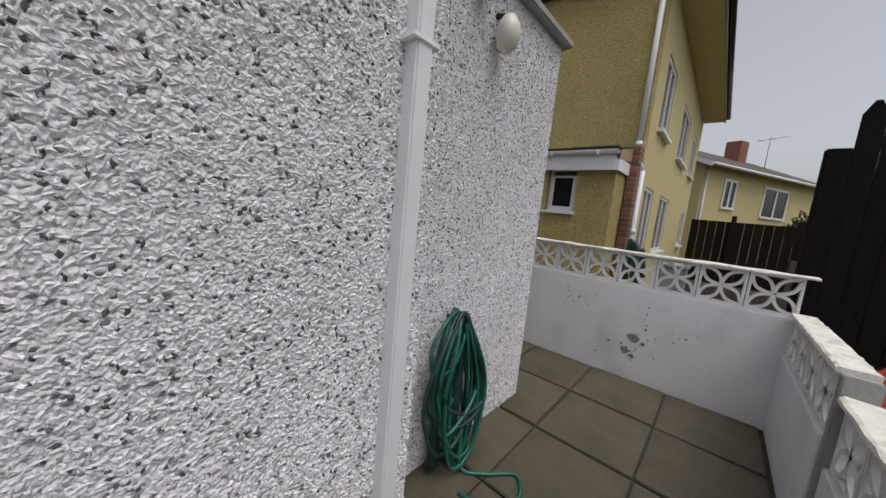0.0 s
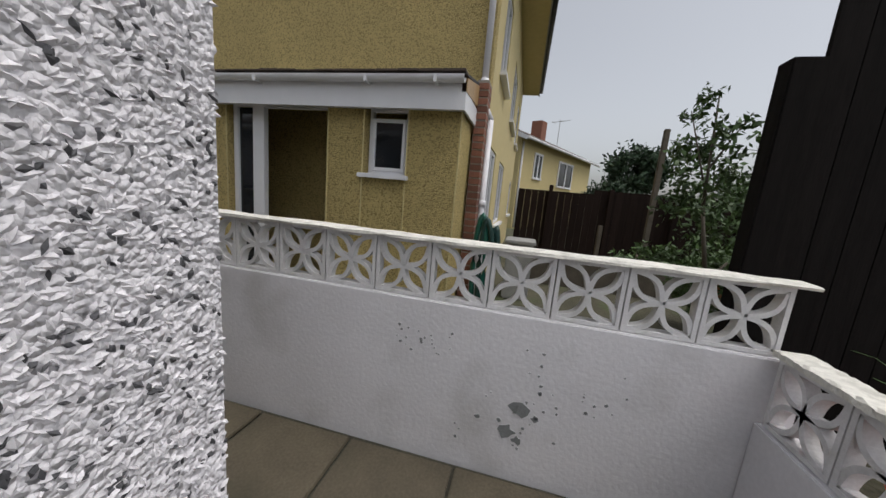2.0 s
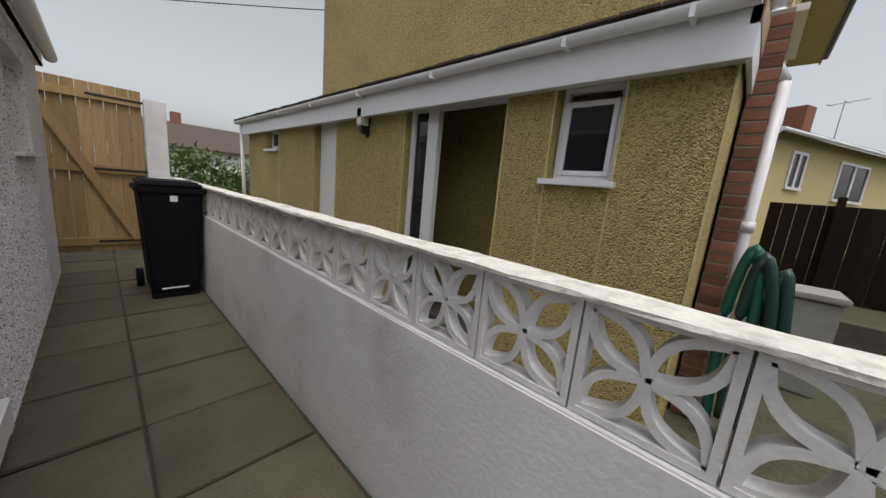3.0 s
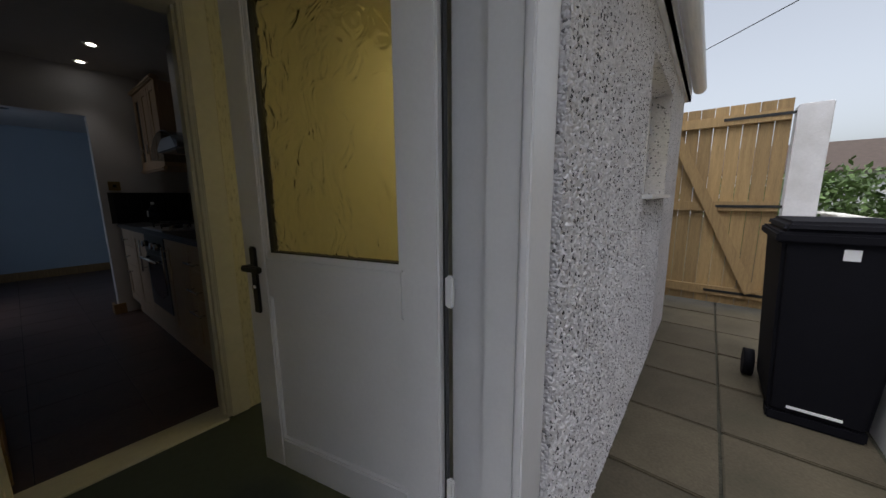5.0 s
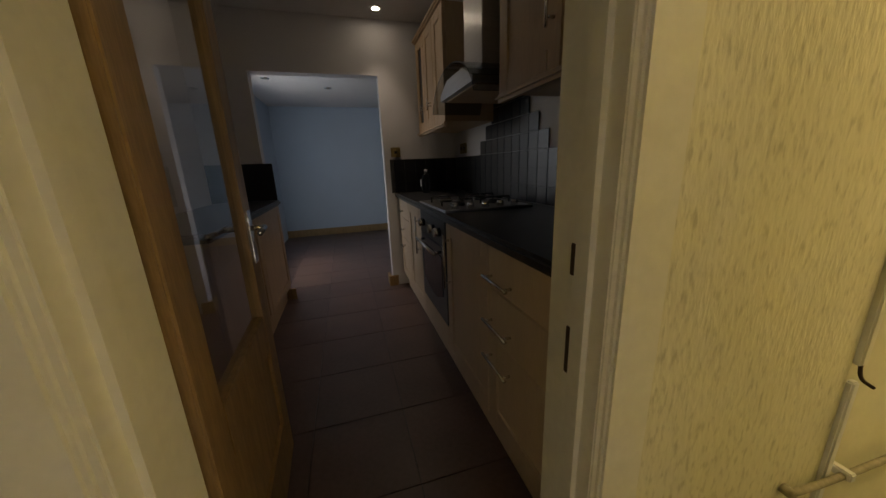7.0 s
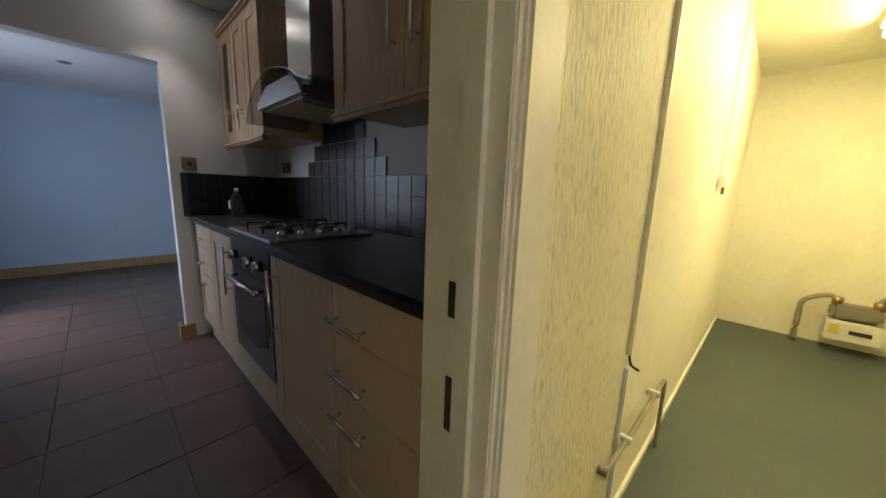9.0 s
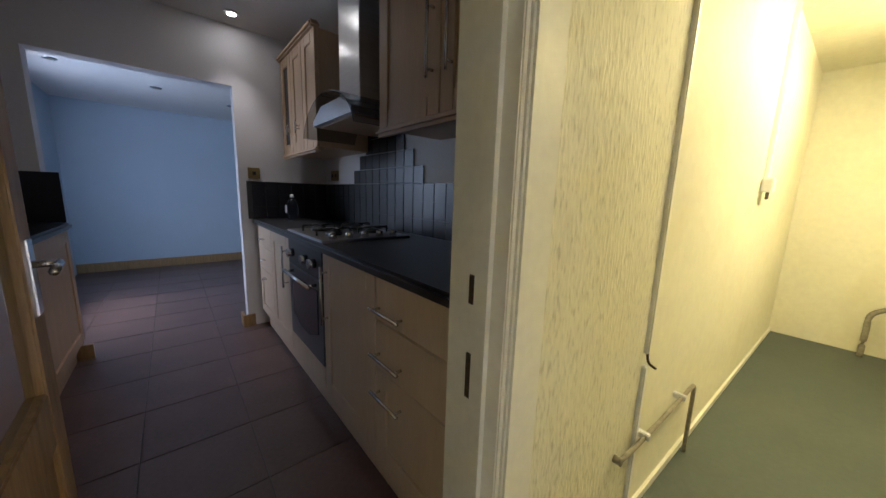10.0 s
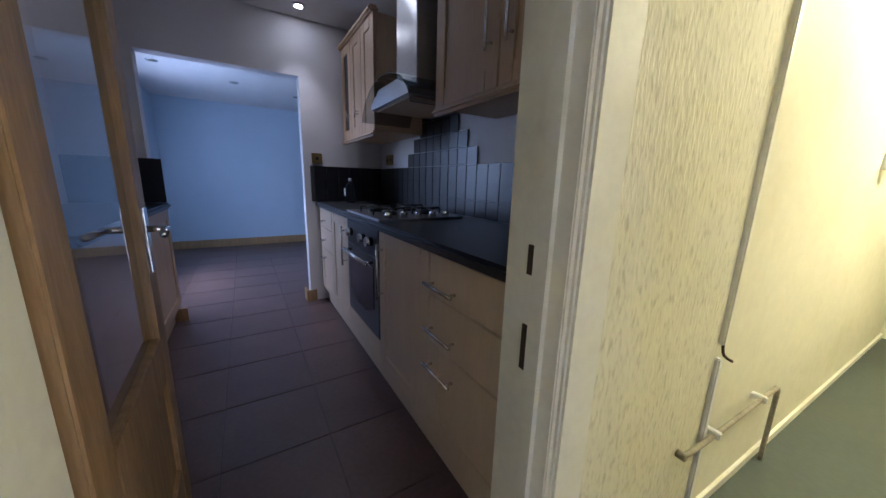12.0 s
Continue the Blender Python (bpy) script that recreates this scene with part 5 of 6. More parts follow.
# oak glazed door, swung into the kitchen
km = Matrix.Translation((JL + 0.015, LY - LT - 0.045, 0)) @ pose(0, 0, 0, 0, 0, -85)
K0, KT, KW = FLOOR + 0.012, 2.10, 0.66
tagged(build("door_kitchen", (JL, LY - LT, FLOOR), "oak kitchen door with one large clear pane, standing open", "door",
      [("stile", boxes(((0, -0.02, K0), (0.10, 0.02, KT)), bevel=0.004, m=km), OAK), ("stile", boxes(((KW - 0.10, -0.02, K0), (KW, 0.02, KT)), bevel=0.004, m=km), OAK),
       ("rail", boxes(((0.10, -0.02, K0), (KW - 0.10, 0.02, K0 + 0.2)), bevel=0.004, m=km), OAK), ("rail", boxes(((0.10, -0.02, KT - 0.11), (KW - 0.10, 0.02, KT)), bevel=0.004, m=km), OAK),
       ("rail", boxes(((0.10, -0.02, 0.66), (KW - 0.10, 0.02, 0.80)), bevel=0.004, m=km), OAK),
       ("panel", boxes(((0.10, -0.009, K0 + 0.2), (KW - 0.10, 0.009, 0.66)), m=km), OAK),
       ("pane", boxes(((0.10, -0.003, 0.80), (KW - 0.10, 0.003, KT - 0.11)), m=km), CLEAR),
       ("handle_plate", boxes(((KW - 0.075, 0.02, 0.98), (KW - 0.03, 0.026, 1.16)), ((KW - 0.075, -0.026, 0.98), (KW - 0.03, -0.02, 1.16)), bevel=0.002, m=km), CHROME),
       ("handle", rods(*[(km @ Vector(a), km @ Vector(b), 0.009) for sgn in (1, -1) for a, b in
                         (((KW - 0.05, 0.02 * sgn, 1.10), (KW - 0.05, 0.07 * sgn, 1.10)), ((KW - 0.05, 0.065 * sgn, 1.10), (KW - 0.17, 0.072 * sgn, 1.10)))]), CHROME),
       ("hinge", boxes(((-0.02, -0.022, 0.22), (0.012, -0.015, 0.31)), m=km), BRASS), ("hinge", boxes(((-0.02, -0.022, 1.80), (0.012, -0.015, 1.89)), m=km), BRASS)]), kind="structure")
for o in bpy.data.objects:
    if o.type == "MESH" and o.data.materials[0] in (OBSCURE, CLEAR):
        o.visible_shadow = False

# ---- kitchen and the room beyond ----
before_kitchen = set(bpy.data.objects)
KX0, KX1, KY0, KY1, KC = -3.88, -1.78, -5.30, LY - LT, 2.46
structure("wall_kitchen_west", boxes(((KX0 - 0.1, KY0, 0.0), (KX0, KY1, KC))), WHITE_WALL, "white-painted kitchen wall behind the units", "wall")
structure("wall_kitchen_inner", boxes(((KX0, KY1 - 0.012, FLOOR), (JR - 0.06, KY1 - 0.002, KC)), ((JL + 0.06, KY1 - 0.012, FLOOR), (KX1, KY1 - 0.002, KC)), ((JR - 0.06, KY1 - 0.012, 2.17), (JL + 0.06, KY1 - 0.002, KC))),
          WHITE_WALL, "white-painted kitchen side of the partition", "wall")
wall("wall_arch", "x", KY0 - 0.11, 0.11, -6.2, KX1, 0.0, KC, [(-3.19, -2.20, 0.0, 2.04)], WHITE_WALL, "white-painted wall with a wide square opening to the next room")
structure("ceiling_kitchen", boxes(((KX0, KY0, KC), (KX1, KY1, KC + 0.05))), CEIL, "white kitchen ceiling", "ceiling")
structure("floor_base", boxes(((-6.2, -8.6, 0.0), (KX1, LY - LT, FLOOR - 0.006))), GROUT, "dark grout bed under the floor tiles", "floor")
FYR = -8.35
structure("wall_room_back", boxes(((-6.2, FYR - 0.1, 0.0), (KX1, FYR, 2.5))), PALE_BLUE, "pale blue back wall of the empty room", "wall")
structure("wall_room_west", boxes(((-6.3, FYR, 0.0), (-6.2, KY0 - 0.11, 2.5))), PALE_BLUE, "pale blue side wall of the empty room", "wall")
wall("wall_room_east", "y", KX1, 0.06, FYR, KY0 - 0.11, 0.0, 2.5, [(-6.9, -5.7, 0.85, 2.05)], PALE_BLUE, "pale blue window wall of the empty room")
structure("ceiling_room", boxes(((-6.2, FYR, 2.3), (KX1, KY0 - 0.11, 2.35))), CEIL, "white ceiling of the empty room", "ceiling")
structure("skirting_room", boxes(((-6.2, FYR, FLOOR), (KX1, FYR + 0.018, FLOOR + 0.12)), bevel=0.004), OAK, "oak skirting along the blue wall", "skirting")
structure("skirting_arch", boxes(((-3.24, KY0, FLOOR), (-3.165, KY0 + 0.016, FLOOR + 0.1)), ((-3.17, KY0 - 0.11, FLOOR), (-3.152, KY0 + 0.016, FLOOR + 0.1)),
                                  ((-2.238, KY0 - 0.11, FLOOR), (-2.222, KY0 + 0.016, FLOOR + 0.1)), ((-2.3, KY0, FLOOR), (-2.222, KY0 + 0.016, FLOOR + 0.1))), OAK, "oak skirting round the opening", "skirting")
w4 = build("window_4", (KX1, -6.3, 0.85), "white-framed window of the empty room", "window",
           [("window_frame", boxes(((-1.72, -6.9, 0.85), (-1.66, -6.84, 2.05)), ((-1.72, -5.76, 0.85), (-1.66, -5.7, 2.05)), ((-1.72, -6.84, 0.85), (-1.66, -5.76, 0.91)), ((-1.72, -6.84, 1.99), (-1.66, -5.76, 2.05)), ((-1.72, -6.33, 0.91), (-1.66, -6.27, 1.99))), UPVC)])
tagged(w4, kind="structure")
structure("wall_kitchen_east", boxes(((KX1, KY0, 0.0), (KX1 + 0.008, KY1, KC))), WHITE_WALL, "white-painted east wall of the kitchen", "wall")


def downlight(x, y, z, lit, group):
    parts = [("trim", lathe([(0.042, -0.008), (0.05, -0.004), (0.05, 0.0), (0.03, 0.0)], (x, y, z)), CHROME),
             ("lens", lathe([(0.028, -0.006), (0.028, -0.003)], (x, y, z - 0.003), 16), SPOT if lit else METERGREY)]
    r = build("downlight", (x, y, z), "round recessed downlight, lit" if lit else "round recessed downlight, switched off", "lamp", parts, group)
    if lit:
        lamp = new("downlight_lamp", bpy.data.lights.new("downlight_lamp", "SPOT"))
        lamp.data.energy, lamp.data.color, lamp.data.spot_size, lamp.data.spot_blend, lamp.data.shadow_soft_size = 1.5, (1.0, 0.9, 0.78), radians(72), 1.0, 0.03
        lamp.matrix_world = look((x, y, z - 0.02), (x, y + 0.001, 0))
    return r


for x, y in ((-3.2, -4.58), (-3.19, -5.10)):
    downlight(x, y, KC, True, "downlights in the kitchen ceiling")
for x, y in ((-2.75, -7.0), (-3.45, -7.3), (-2.1, -6.6)):
    downlight(x, y, 2.3, False, "downlights in the next room")

FX1 = -3.292                      # face of the base units
WT = FLOOR + 0.90


def shaker(y0, y1, z0, z1, x, t=0.02, rim=0.07, toward=1):
    """A framed cabinet front with a recessed field."""
    f = x - t * toward
    lo, hi = min(x, f), max(x, f)
    bm = boxes(((lo, y0, z0), (hi, y0 + rim, z1)), ((lo, y1 - rim, z0), (hi, y1, z1)), ((lo, y0 + rim, z0), (hi, y1 - rim, z0 + rim)), ((lo, y0 + rim, z1 - rim), (hi, y1 - rim, z1)), bevel=0.0025)
    box(bm, (lo + (0.001 if toward > 0 else 0.007), y0 + rim - 0.003, z0 + rim - 0.003), (hi - (0.007 if toward > 0 else 0.001), y1 - rim + 0.003, z1 - rim + 0.003))
    return bm


def slab_front(y0, y1, z0, z1, x):
    return boxes(((x - 0.02, y0, z0), (x, y1, z1)), bevel=0.003)


def bar_h(y0, y1, z, x):
    return rods(((x + 0.03, y0, z), (x + 0.03, y1, z), 0.006), ((x, y0 + 0.02, z), (x + 0.03, y0 + 0.02, z), 0.005), ((x, y1 - 0.02, z), (x + 0.03, y1 - 0.02, z), 0.005))


def bar_v(y, z0, z1, x):
    return rods(((x + 0.03, y, z0), (x + 0.03, y, z1), 0.006), ((x, y, z0 + 0.03), (x + 0.03, y, z0 + 0.03), 0.005), ((x, y, z1 - 0.03), (x + 0.03, y, z1 - 0.03), 0.005))


def base_unit(y0, y1, label, fronts):
    p = [("body", boxes(((KX0 + 0.002, y0, FLOOR + 0.14), (FX1 - 0.021, y1 - 0.002, WT - 0.04))), BEECH_LIGHT),
         ("plinth", boxes(((FX1 - 0.06, y0, FLOOR), (FX1 - 0.045, y1 - 0.002, FLOOR + 0.14))), BEECH_LIGHT)]
    return build("base_cabinet", (FX1 - 0.3, (y0 + y1) / 2, FLOOR), label, "cabinet", p + fronts, "kitchen base units")


Z0, Z1 = FLOOR + 0.145, WT - 0.045
ya, yb, yc, yd, ye = KY1 - 0.015, -3.285, -3.80, -4.36, -4.82
base_unit(yb, ya, "beech base cabinet with three drawers and steel bar handles",
          [("drawer", slab_front(yb + 0.002, ya - 0.004, WT - 0.20, Z1, FX1), BEECH_LIGHT), ("drawer", slab_front(yb + 0.002, ya - 0.004, WT - 0.385, WT - 0.203, FX1), BEECH_LIGHT),
           ("drawer", shaker(yb + 0.002, ya - 0.004, Z0, WT - 0.388, FX1), BEECH_LIGHT)]
          + [("handle", bar_h(-3.275, -3.095, z, FX1), CHROME) for z in (FLOOR + 0.745, FLOOR + 0.575, FLOOR + 0.43)])
base_unit(yc, yb, "beech base cabinet with a framed door",
          [("door", shaker(yc + 0.002, yb - 0.002, Z0, Z1, FX1), BEECH_LIGHT), ("handle", bar_v(yc + 0.05, WT - 0.38, WT - 0.10, FX1), CHROME)])
base_unit(ye, yd, "narrow beech base cabinet with a tall framed door",
          [("door", shaker(ye + 0.002, yd - 0.002, Z0, Z1, FX1), BEECH_LIGHT), ("handle", bar_v(yd - 0.05, WT - 0.36, WT - 0.10, FX1), CHROME)])
base_unit(KY0 + 0.05, ye, "narrow beech drawer cabinet with three drawers",
          [("drawer", slab_front(KY0 + 0.052, ye - 0.002, WT - 0.20, Z1, FX1), BEECH_LIGHT), ("drawer", slab_front(KY0 + 0.052, ye - 0.002, WT - 0.385, WT - 0.203, FX1), BEECH_LIGHT),
           ("drawer", shaker(KY0 + 0.052, ye - 0.002, Z0, WT - 0.388, FX1), BEECH_LIGHT)] + [("handle", bar_h(-5.10, -5.02, z, FX1), CHROME) for z in (FLOOR + 0.76, FLOOR + 0.60, FLOOR + 0.45)])
OX = FX1 + 0.004
build("built_in_oven", (FX1 - 0.3, (yc + yd) / 2, FLOOR + 0.3), "built-in single oven with dark glass door and steel knobs", "oven",
      [("body", boxes(((KX0 + 0.05, yd + 0.004, FLOOR + 0.145), (FX1 - 0.012, yc - 0.004, WT - 0.045))), BLACKMETAL),
       ("control_panel", boxes(((OX - 0.02, yd + 0.003, WT - 0.19), (OX, yc - 0.003, WT - 0.045)), bevel=0.003), BLACKMETAL),
       ("oven_door", boxes(((OX - 0.025, yd + 0.003, FLOOR + 0.27), (OX, yc - 0.003, WT - 0.195)), bevel=0.004), OVENSTEEL),
       ("oven_window", prism([(yd + 0.07, FLOOR + 0.42), (yd + 0.2, FLOOR + 0.37), (yc - 0.2, FLOOR + 0.37), (yc - 0.07, FLOOR + 0.42), (yc - 0.07, WT - 0.25), (yd + 0.07, WT - 0.25)], "x", OX, OX + 0.004), BLACKGLASS),
       ("oven_handle", rods(((OX + 0.045, yd + 0.06, WT - 0.225), (OX + 0.045, yc - 0.06, WT - 0.225), 0.011), ((OX, yd + 0.09, WT - 0.225), (OX + 0.045, yd + 0.09, WT - 0.225), 0.008), ((OX, yc - 0.09, WT - 0.225), (OX + 0.045, yc - 0.09, WT - 0.225), 0.008)), CHROME),
       ("lower_panel", boxes(((OX - 0.025, yd + 0.003, FLOOR + 0.15), (OX - 0.004, yc - 0.003, FLOOR + 0.265)), bevel=0.003), BEECH_LIGHT)]
      + [("knob", rods(((OX, y, WT - 0.115), (OX + 0.035, y, WT - 0.115), 0.024), n=18), CHROME) for y in (yd + 0.1, yc - 0.22, yc - 0.1)])
structure("plinth_oven", boxes(((FX1 - 0.055, yd, FLOOR), (FX1 - 0.045, yc, FLOOR + 0.14))), BEECH_LIGHT, "beech plinth under the oven", "plinth")
build("worktop", (-3.55, -4.0, WT), "black laminate kitchen worktop with a rounded front edge", "worktop",
      [("top", boxes(((KX0 + 0.001, KY0 + 0.002, WT - 0.04), (-3.265, KY1 - 0.014, WT)), bevel=0.012), WORKTOP)])
hy0, hy1 = yd + 0.0, yc + 0.02
hob_parts = [("plate", boxes(((-3.78, hy0, WT), (-3.285, hy1, WT + 0.012)), bevel=0.004), STEEL)]
for cx, cy in ((-3.42, hy0 + 0.16), (-3.42, hy0 + 0.38), (-3.65, hy0 + 0.16), (-3.65, hy0 + 0.38)):
    hob_parts += [("burner", lathe([(0.04, 0.0), (0.045, 0.012), (0.03, 0.02), (0.01, 0.022)], (cx, cy, WT + 0.012)), BLACKMETAL),
                  ("pan_support", rods(((cx - 0.09, cy, WT + 0.045), (cx + 0.09, cy, WT + 0.045), 0.005), ((cx, cy - 0.09, WT + 0.045), (cx, cy + 0.09, WT + 0.045), 0.005),
                                       ((cx - 0.09, cy, WT + 0.012), (cx - 0.09, cy, WT + 0.045), 0.005), ((cx + 0.09, cy, WT + 0.012), (cx + 0.09, cy, WT + 0.045), 0.005)), BLACKMETAL)]
for i in range(5):
    hob_parts.append(("knob", lathe([(0.02, 0.0), (0.018, 0.025), (0.014, 0.028)], (-3.36 - 0.085 * i, hy1 - 0.06, WT + 0.012), 14), CHROME))
build("gas_hob", (-3.5, -4.0, WT), "steel four-burner gas hob with metal knobs", "hob", hob_parts)
build("soap_bottle", (-3.55, -5.08, WT), "clear oval bottle of washing-up liquid", "bottle",
      [("bottle", lathe([(0.03, 0.0), (0.042, 0.03), (0.046, 0.09), (0.036, 0.15), (0.014, 0.18)], (-3.52, -5.1, WT)), SOAPBLUE, "pale clear plastic"),
       ("cap", lathe([(0.014, 0.18), (0.014, 0.205)], (-3.52, -5.1, WT), 12), UPVC), ("label", boxes(((-3.475, -5.12, WT + 0.06), (-3.472, -5.08, WT + 0.12))), UPVC)])


def upper_unit(y0, y1, z0, z1, label, doors, handle_ys, glazed=False):
    xf = -3.515
    p = [("body", boxes(((KX0 + 0.002, y0, z0), (xf - 0.021, y1, z1)), bevel=0.003), BEECH)]
    w = (y1 - y0) / doors
    for i in range(doors):
        a, b = y0 + i * w + 0.002, y0 + (i + 1) * w - 0.002
        if glazed and i == 0:
            r = 0.07
            p += [("door", boxes(((xf - 0.02, a, z0), (xf, a + r, z1)), ((xf - 0.02, b - r, z0), (xf, b, z1)), ((xf - 0.02, a + r, z0), (xf, b - r, z0 + r)), ((xf - 0.02, a + r, z1 - r), (xf, b - r, z1)), bevel=0.003), BEECH),
                  ("pane", boxes(((xf - 0.012, a + r, z0 + r), (xf - 0.008, b - r, z1 - r))), BLACKGLASS)]
        else:
            p.append(("door", shaker(a, b, z0, z1, xf), BEECH))
    p += [("handle", bar_v(y, z0 + 0.12, z0 + 0.38 if not glazed else z0 + 0.2, xf), CHROME) for y in handle_ys]
    p += [("light_rail", boxes(((xf - 0.03, y0 - 0.01, z0 - 0.035), (xf + 0.02, y1, z0 - 0.001)), bevel=0.014), BEECH),
          ("cornice", boxes(((xf - 0.04, y0 - 0.015, z1 + 0.001), (xf + 0.025, y1, z1 + 0.04)), bevel=0.012), BEECH)]
    return build("wall_cabinet", (-3.68, (y0 + y1) / 2, z0), label, "cabinet", p, "kitchen wall units")


upper_unit(-3.66, KY1 - 0.016, 1.57, 2.30, "beech wall cabinet with two framed doors and steel bar handles", 2, (-3.275, -3.17, -2.86))
upper_unit(KY0 + 0.06, -4.46, 1.57, 2.27, "beech corner wall cabinet with a glazed door", 3, (-5.02, -4.80), True)
hc_ = (hy0 + hy1) / 2
hoodp = [("chimney", boxes(((KX0 + 0.002, hc_ - 0.13, 1.74), (-3.56, hc_ + 0.13, KC - 0.002)), bevel=0.004), STEEL),
         ("body", prism([(hc_ - 0.26, 1.66), (hc_ + 0.26, 1.66), (hc_ + 0.26, 1.69), (hc_ + 0.13, 1.75), (hc_ - 0.13, 1.75), (hc_ - 0.26, 1.69)], "x", KX0 + 0.002, -3.45), STEEL),
         # beech colour stands in for warm light on the filter
         ("filter", boxes(((-3.82, hc_ - 0.23, 1.652), (-3.48, hc_ + 0.23, 1.659))), BEECH, "warm lit filter panel")]
arc = [(hc_ + 0.36 * math.sin(radians(a)), 1.56 + 0.235 * math.cos(radians(a))) for a in range(-80, 81, 10)]
arc2 = [(hc_ + 0.354 * math.sin(radians(a)), 1.56 + 0.229 * math.cos(radians(a))) for a in range(80, -81, -10)]
hoodp.append(("glass_canopy", prism(arc + arc2, "x", -3.75, -3.42), HOODGLASS, "curved smoked glass canopy"))
build("cooker_hood", (-3.65, hc_, 1.65), "stainless chimney cooker hood with a curved glass canopy", "cooker hood", hoodp)
tagged(bpy.data.objects["cooker_hood"], "stainless chimney cooker hood with a curved glass canopy")

# black tile splashback, stepped behind the hob
splash = structure("splashback_bed", boxes(((KX0, KY0 + 0.001, WT), (KX0 + 0.004, KY1 - 0.016, WT + 0.30)), ((KX0, KY0 + 0.001, WT), (-3.24, KY0 + 0.005, WT + 0.30))), GROUT, "dark grout of the tiled splashback", "splashback")
bm = boxes(((0, -0.0485, -0.0485), (0.007, 0.0485, 0.0485)), bevel=0.002)
TILE_MESH = mesh_of("tile", bm, BLACKTILE)


def tile(m):
    o = new("tile", TILE_MESH)
    o.parent = splash
    o.matrix_world = m


ny = int((KY1 - 0.016 - KY0) / 0.1)
for j in range(8):
    for i in range(ny):
        y = KY0 + 0.055 + 0.1 * i
        d = abs(y + 4.25)
        if j < 3 or d < 0.42 - 0.07 * (j - 3):
            tile(Matrix.Translation((KX0 + 0.0045, y, WT + 0.05 + 0.1 * j)))
for i in range(6):
    for j in range(3):
        tile(Matrix.Translation((KX0 + 0.06 + 0.1 * i, KY0 + 0.0055, WT + 0.05 + 0.1 * j)) @ pose(0, 0, 0, 0, 0, 90))


def socket(at, w, alongx):
    x, y, z = at
    lo, hi = ((x, y, z), (x + w, y + 0.012, z + 0.085)) if alongx else ((x, y, z), (x + 0.012, y + w, z + 0.085))
    k = 2 if w > 0.1 else 1
    p = [("plate", boxes((lo, hi), bevel=0.003), BRASS, "dark bronze faceplate")]
    for i in range(k):
        o = w * (i + 0.5) / k
        p.append(("rocker", boxes(((x + o - 0.012, y + 0.012, z + 0.03), (x + o + 0.012, y + 0.016, z + 0.055)) if alongx else ((x + 0.012, y + o - 0.012, z + 0.03), (x + 0.016, y + o + 0.012, z + 0.055))), BLACKMETAL))
    return build("wall_socket", at, "dark bronze electrical socket plate on the white wall", "socket", p)


socket((-3.34, KY0, WT + 0.32), 0.085, True)
socket((KX0, -5.16, WT + 0.33), 0.145, False)
# units opposite
ex = -2.27
build("base_cabinet", (ex + 0.25, -4.6, FLOOR), "beech base cabinet opposite with a plain door", "cabinet",
      [("body", boxes(((ex + 0.022, KY0 + 0.02, FLOOR + 0.14), (KX1 - 0.002, -3.75, WT - 0.04))), BEECH),
       ("plinth", boxes(((ex + 0.05, KY0 + 0.02, FLOOR), (ex + 0.065, -3.75, FLOOR + 0.14))), BEECH),
       ("door", shaker(KY0 + 0.022, -4.55, Z0, Z1, ex, toward=-1), BEECH), ("door", shaker(-4.546, -3.752, Z0, Z1, ex, toward=-1), BEECH)], "kitchen base units")
build("worktop", (-2.0, -4.5, WT), "black laminate worktop on the opposite units", "worktop", [("top", boxes(((ex - 0.02, KY0 + 0.002, WT - 0.04), (KX1 - 0.001, -3.74, WT)), bevel=0.012), WORKTOP)])
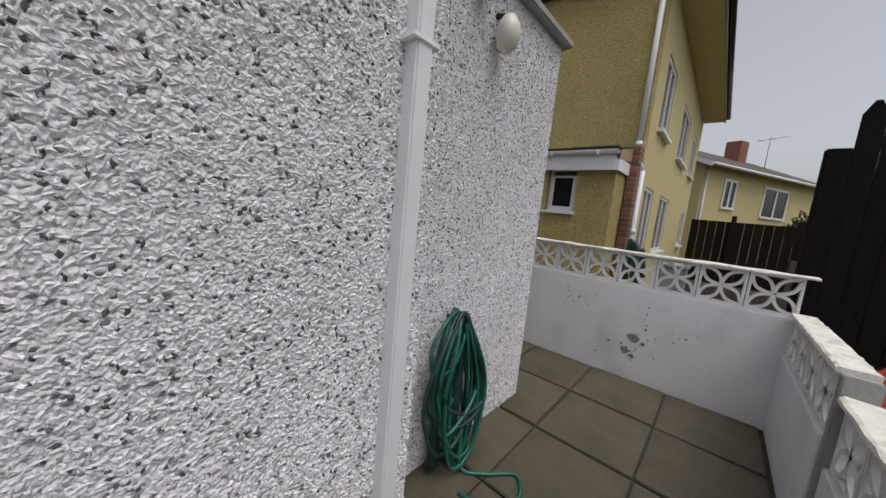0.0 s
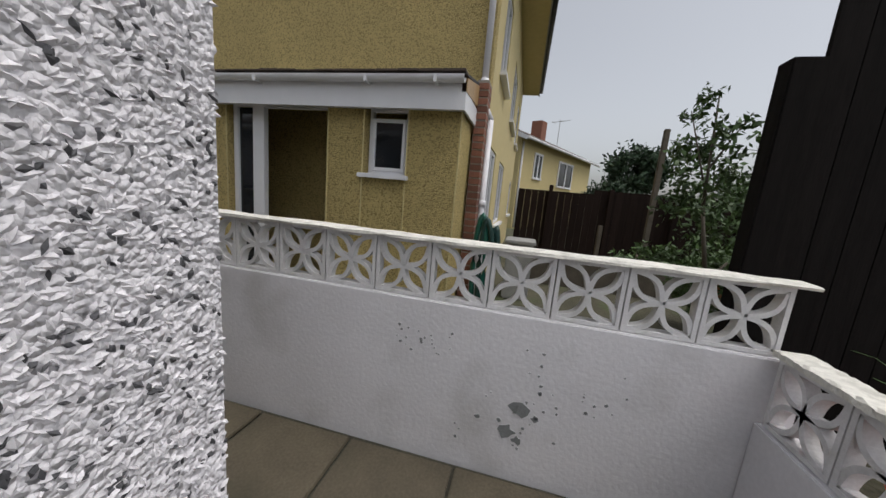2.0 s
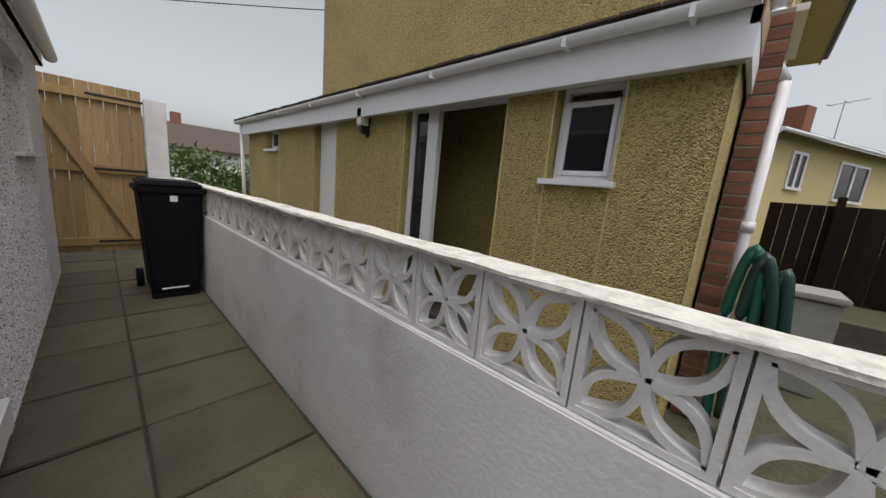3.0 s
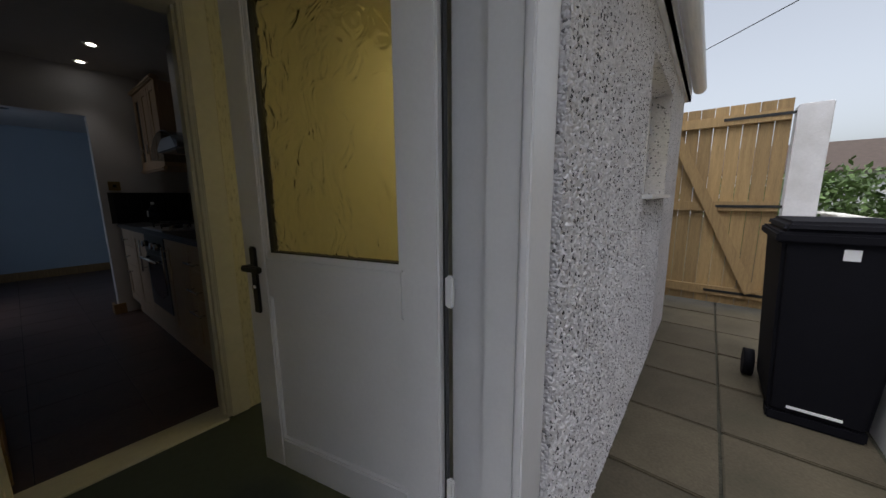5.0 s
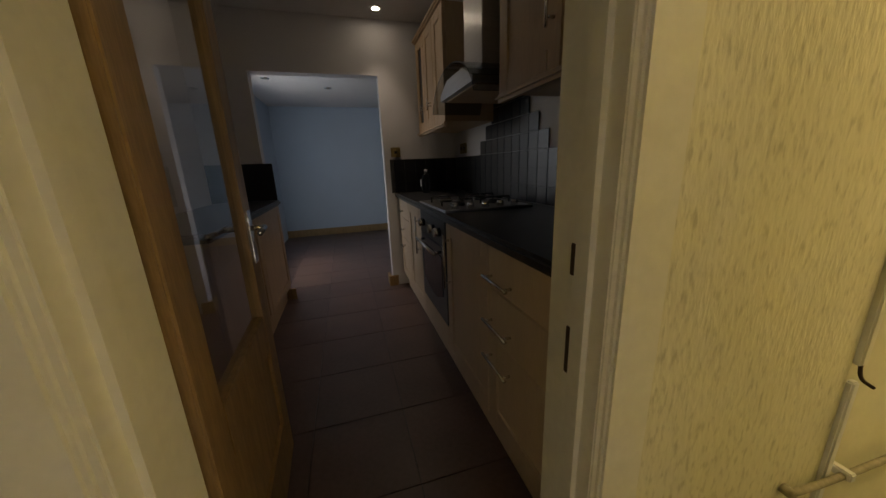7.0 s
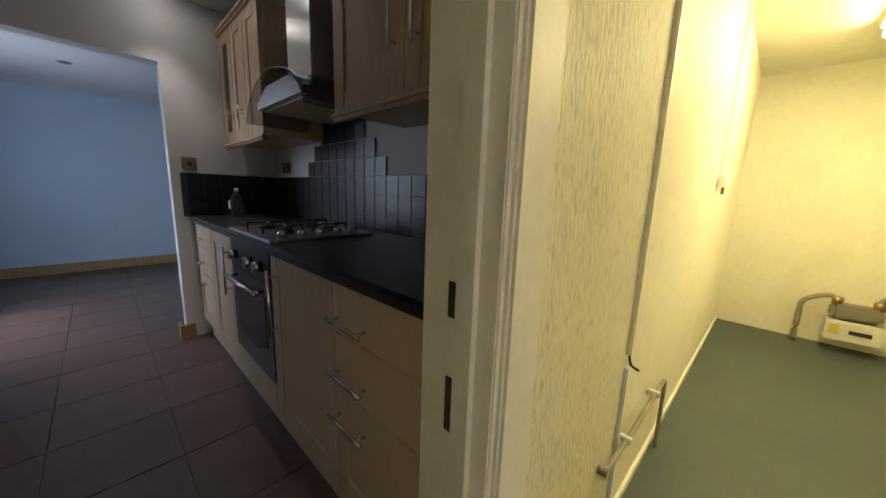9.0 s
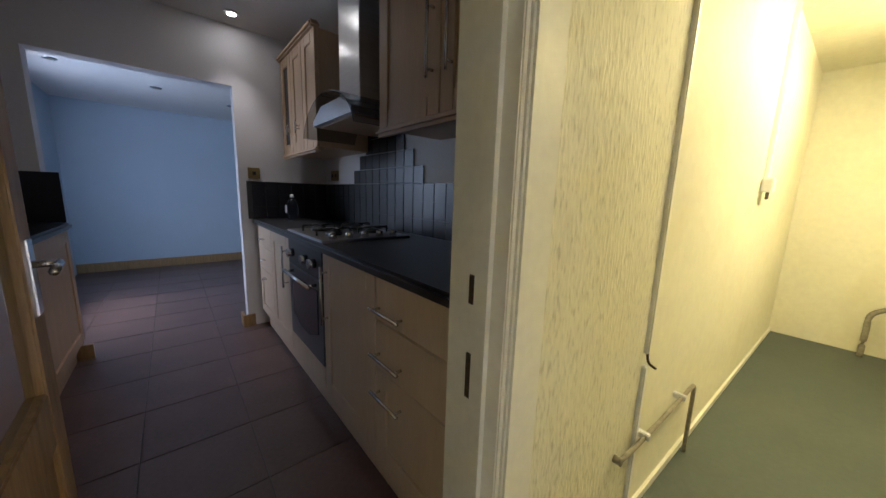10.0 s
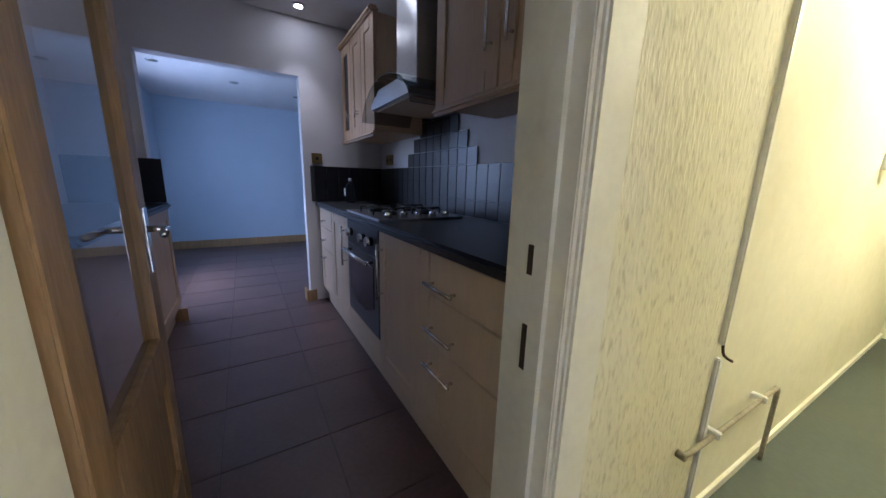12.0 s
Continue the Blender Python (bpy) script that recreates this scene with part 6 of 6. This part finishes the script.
structure("splashback_east", boxes(((ex, KY0 + 0.001, WT + 0.001), (KX1 - 0.003, KY0 + 0.009, WT + 0.30))), BLACKTILE, "black tiled splashback beside the opening", "splashback")

# the kitchen runs slightly askew to the partition
ASKEW = Matrix.Translation((-3.215, -2.8, 0)) @ pose(0, 0, 0, 0, 0, 2.5) @ Matrix.Translation((3.215, 2.8, 0))
bpy.context.view_layer.update()
for o in set(bpy.data.objects) - before_kitchen:
    if o.parent is None and o.name != "wall_kitchen_inner":
        o.matrix_world = ASKEW @ o.matrix_world

# set the back door and the rooms against the outer walls
DOOR_AT, ROOMS_AT = Vector((-0.46, 0.0, 0.13)), Vector((-0.39, -0.045, 0.09))
for o in set(bpy.data.objects) - before_door:
    if o.parent is None:
        o.location = o.location + (ROOMS_AT if o not in before_lobby else DOOR_AT)

# ---- floor pieces ----
bm = boxes(((-0.297, -0.297, -0.02), (0.297, 0.297, 0.0)), bevel=0.006)
SLABS = mesh_of("slab", bm, SLAB)
bed = bpy.data.objects["patio_bed"]
rngp = random.Random(8)


def slab(x, y, ax=1.03, ay=1.03):
    o = new("slab", SLABS)
    o.parent = bed
    o.matrix_world = pose(x, y, rngp.uniform(-0.004, 0.003), rngp.uniform(-0.4, 0.4), rngp.uniform(-0.4, 0.4), rngp.uniform(-0.5, 0.5)) @ Matrix.Diagonal((ax, ay, 1, 1))


for i in range(15):
    x = -0.365 - 0.602 * i
    for j in range(2):
        slab(x, -0.352 - 0.665 * j, 0.987, 1.092)
for i in range(2):
    for j in range(7):
        slab(-0.365 - 0.602 * i, -1.68 - 0.645 * j, 0.987, 1.055)
for j in range(7):
    slab(-1.43, -1.68 - 0.645 * j, 0.55, 1.06)

KT_MESH = mesh_of("floor_tile", boxes(((-0.1985, -0.1985, -0.006), (0.1985, 0.1985, 0.0)), bevel=0.0012), FLOORTILE)
fl = bpy.data.objects["floor_base"]
for i in range(6):
    for j in range(14):
        x, y = -1.98 - 0.4 * i, LY - LT - 0.2 - 0.4 * j
        if y > FYR - 0.1:
            o = new("floor_tile", KT_MESH)
            o.parent = fl
            o.location = (x, y, FLOOR)
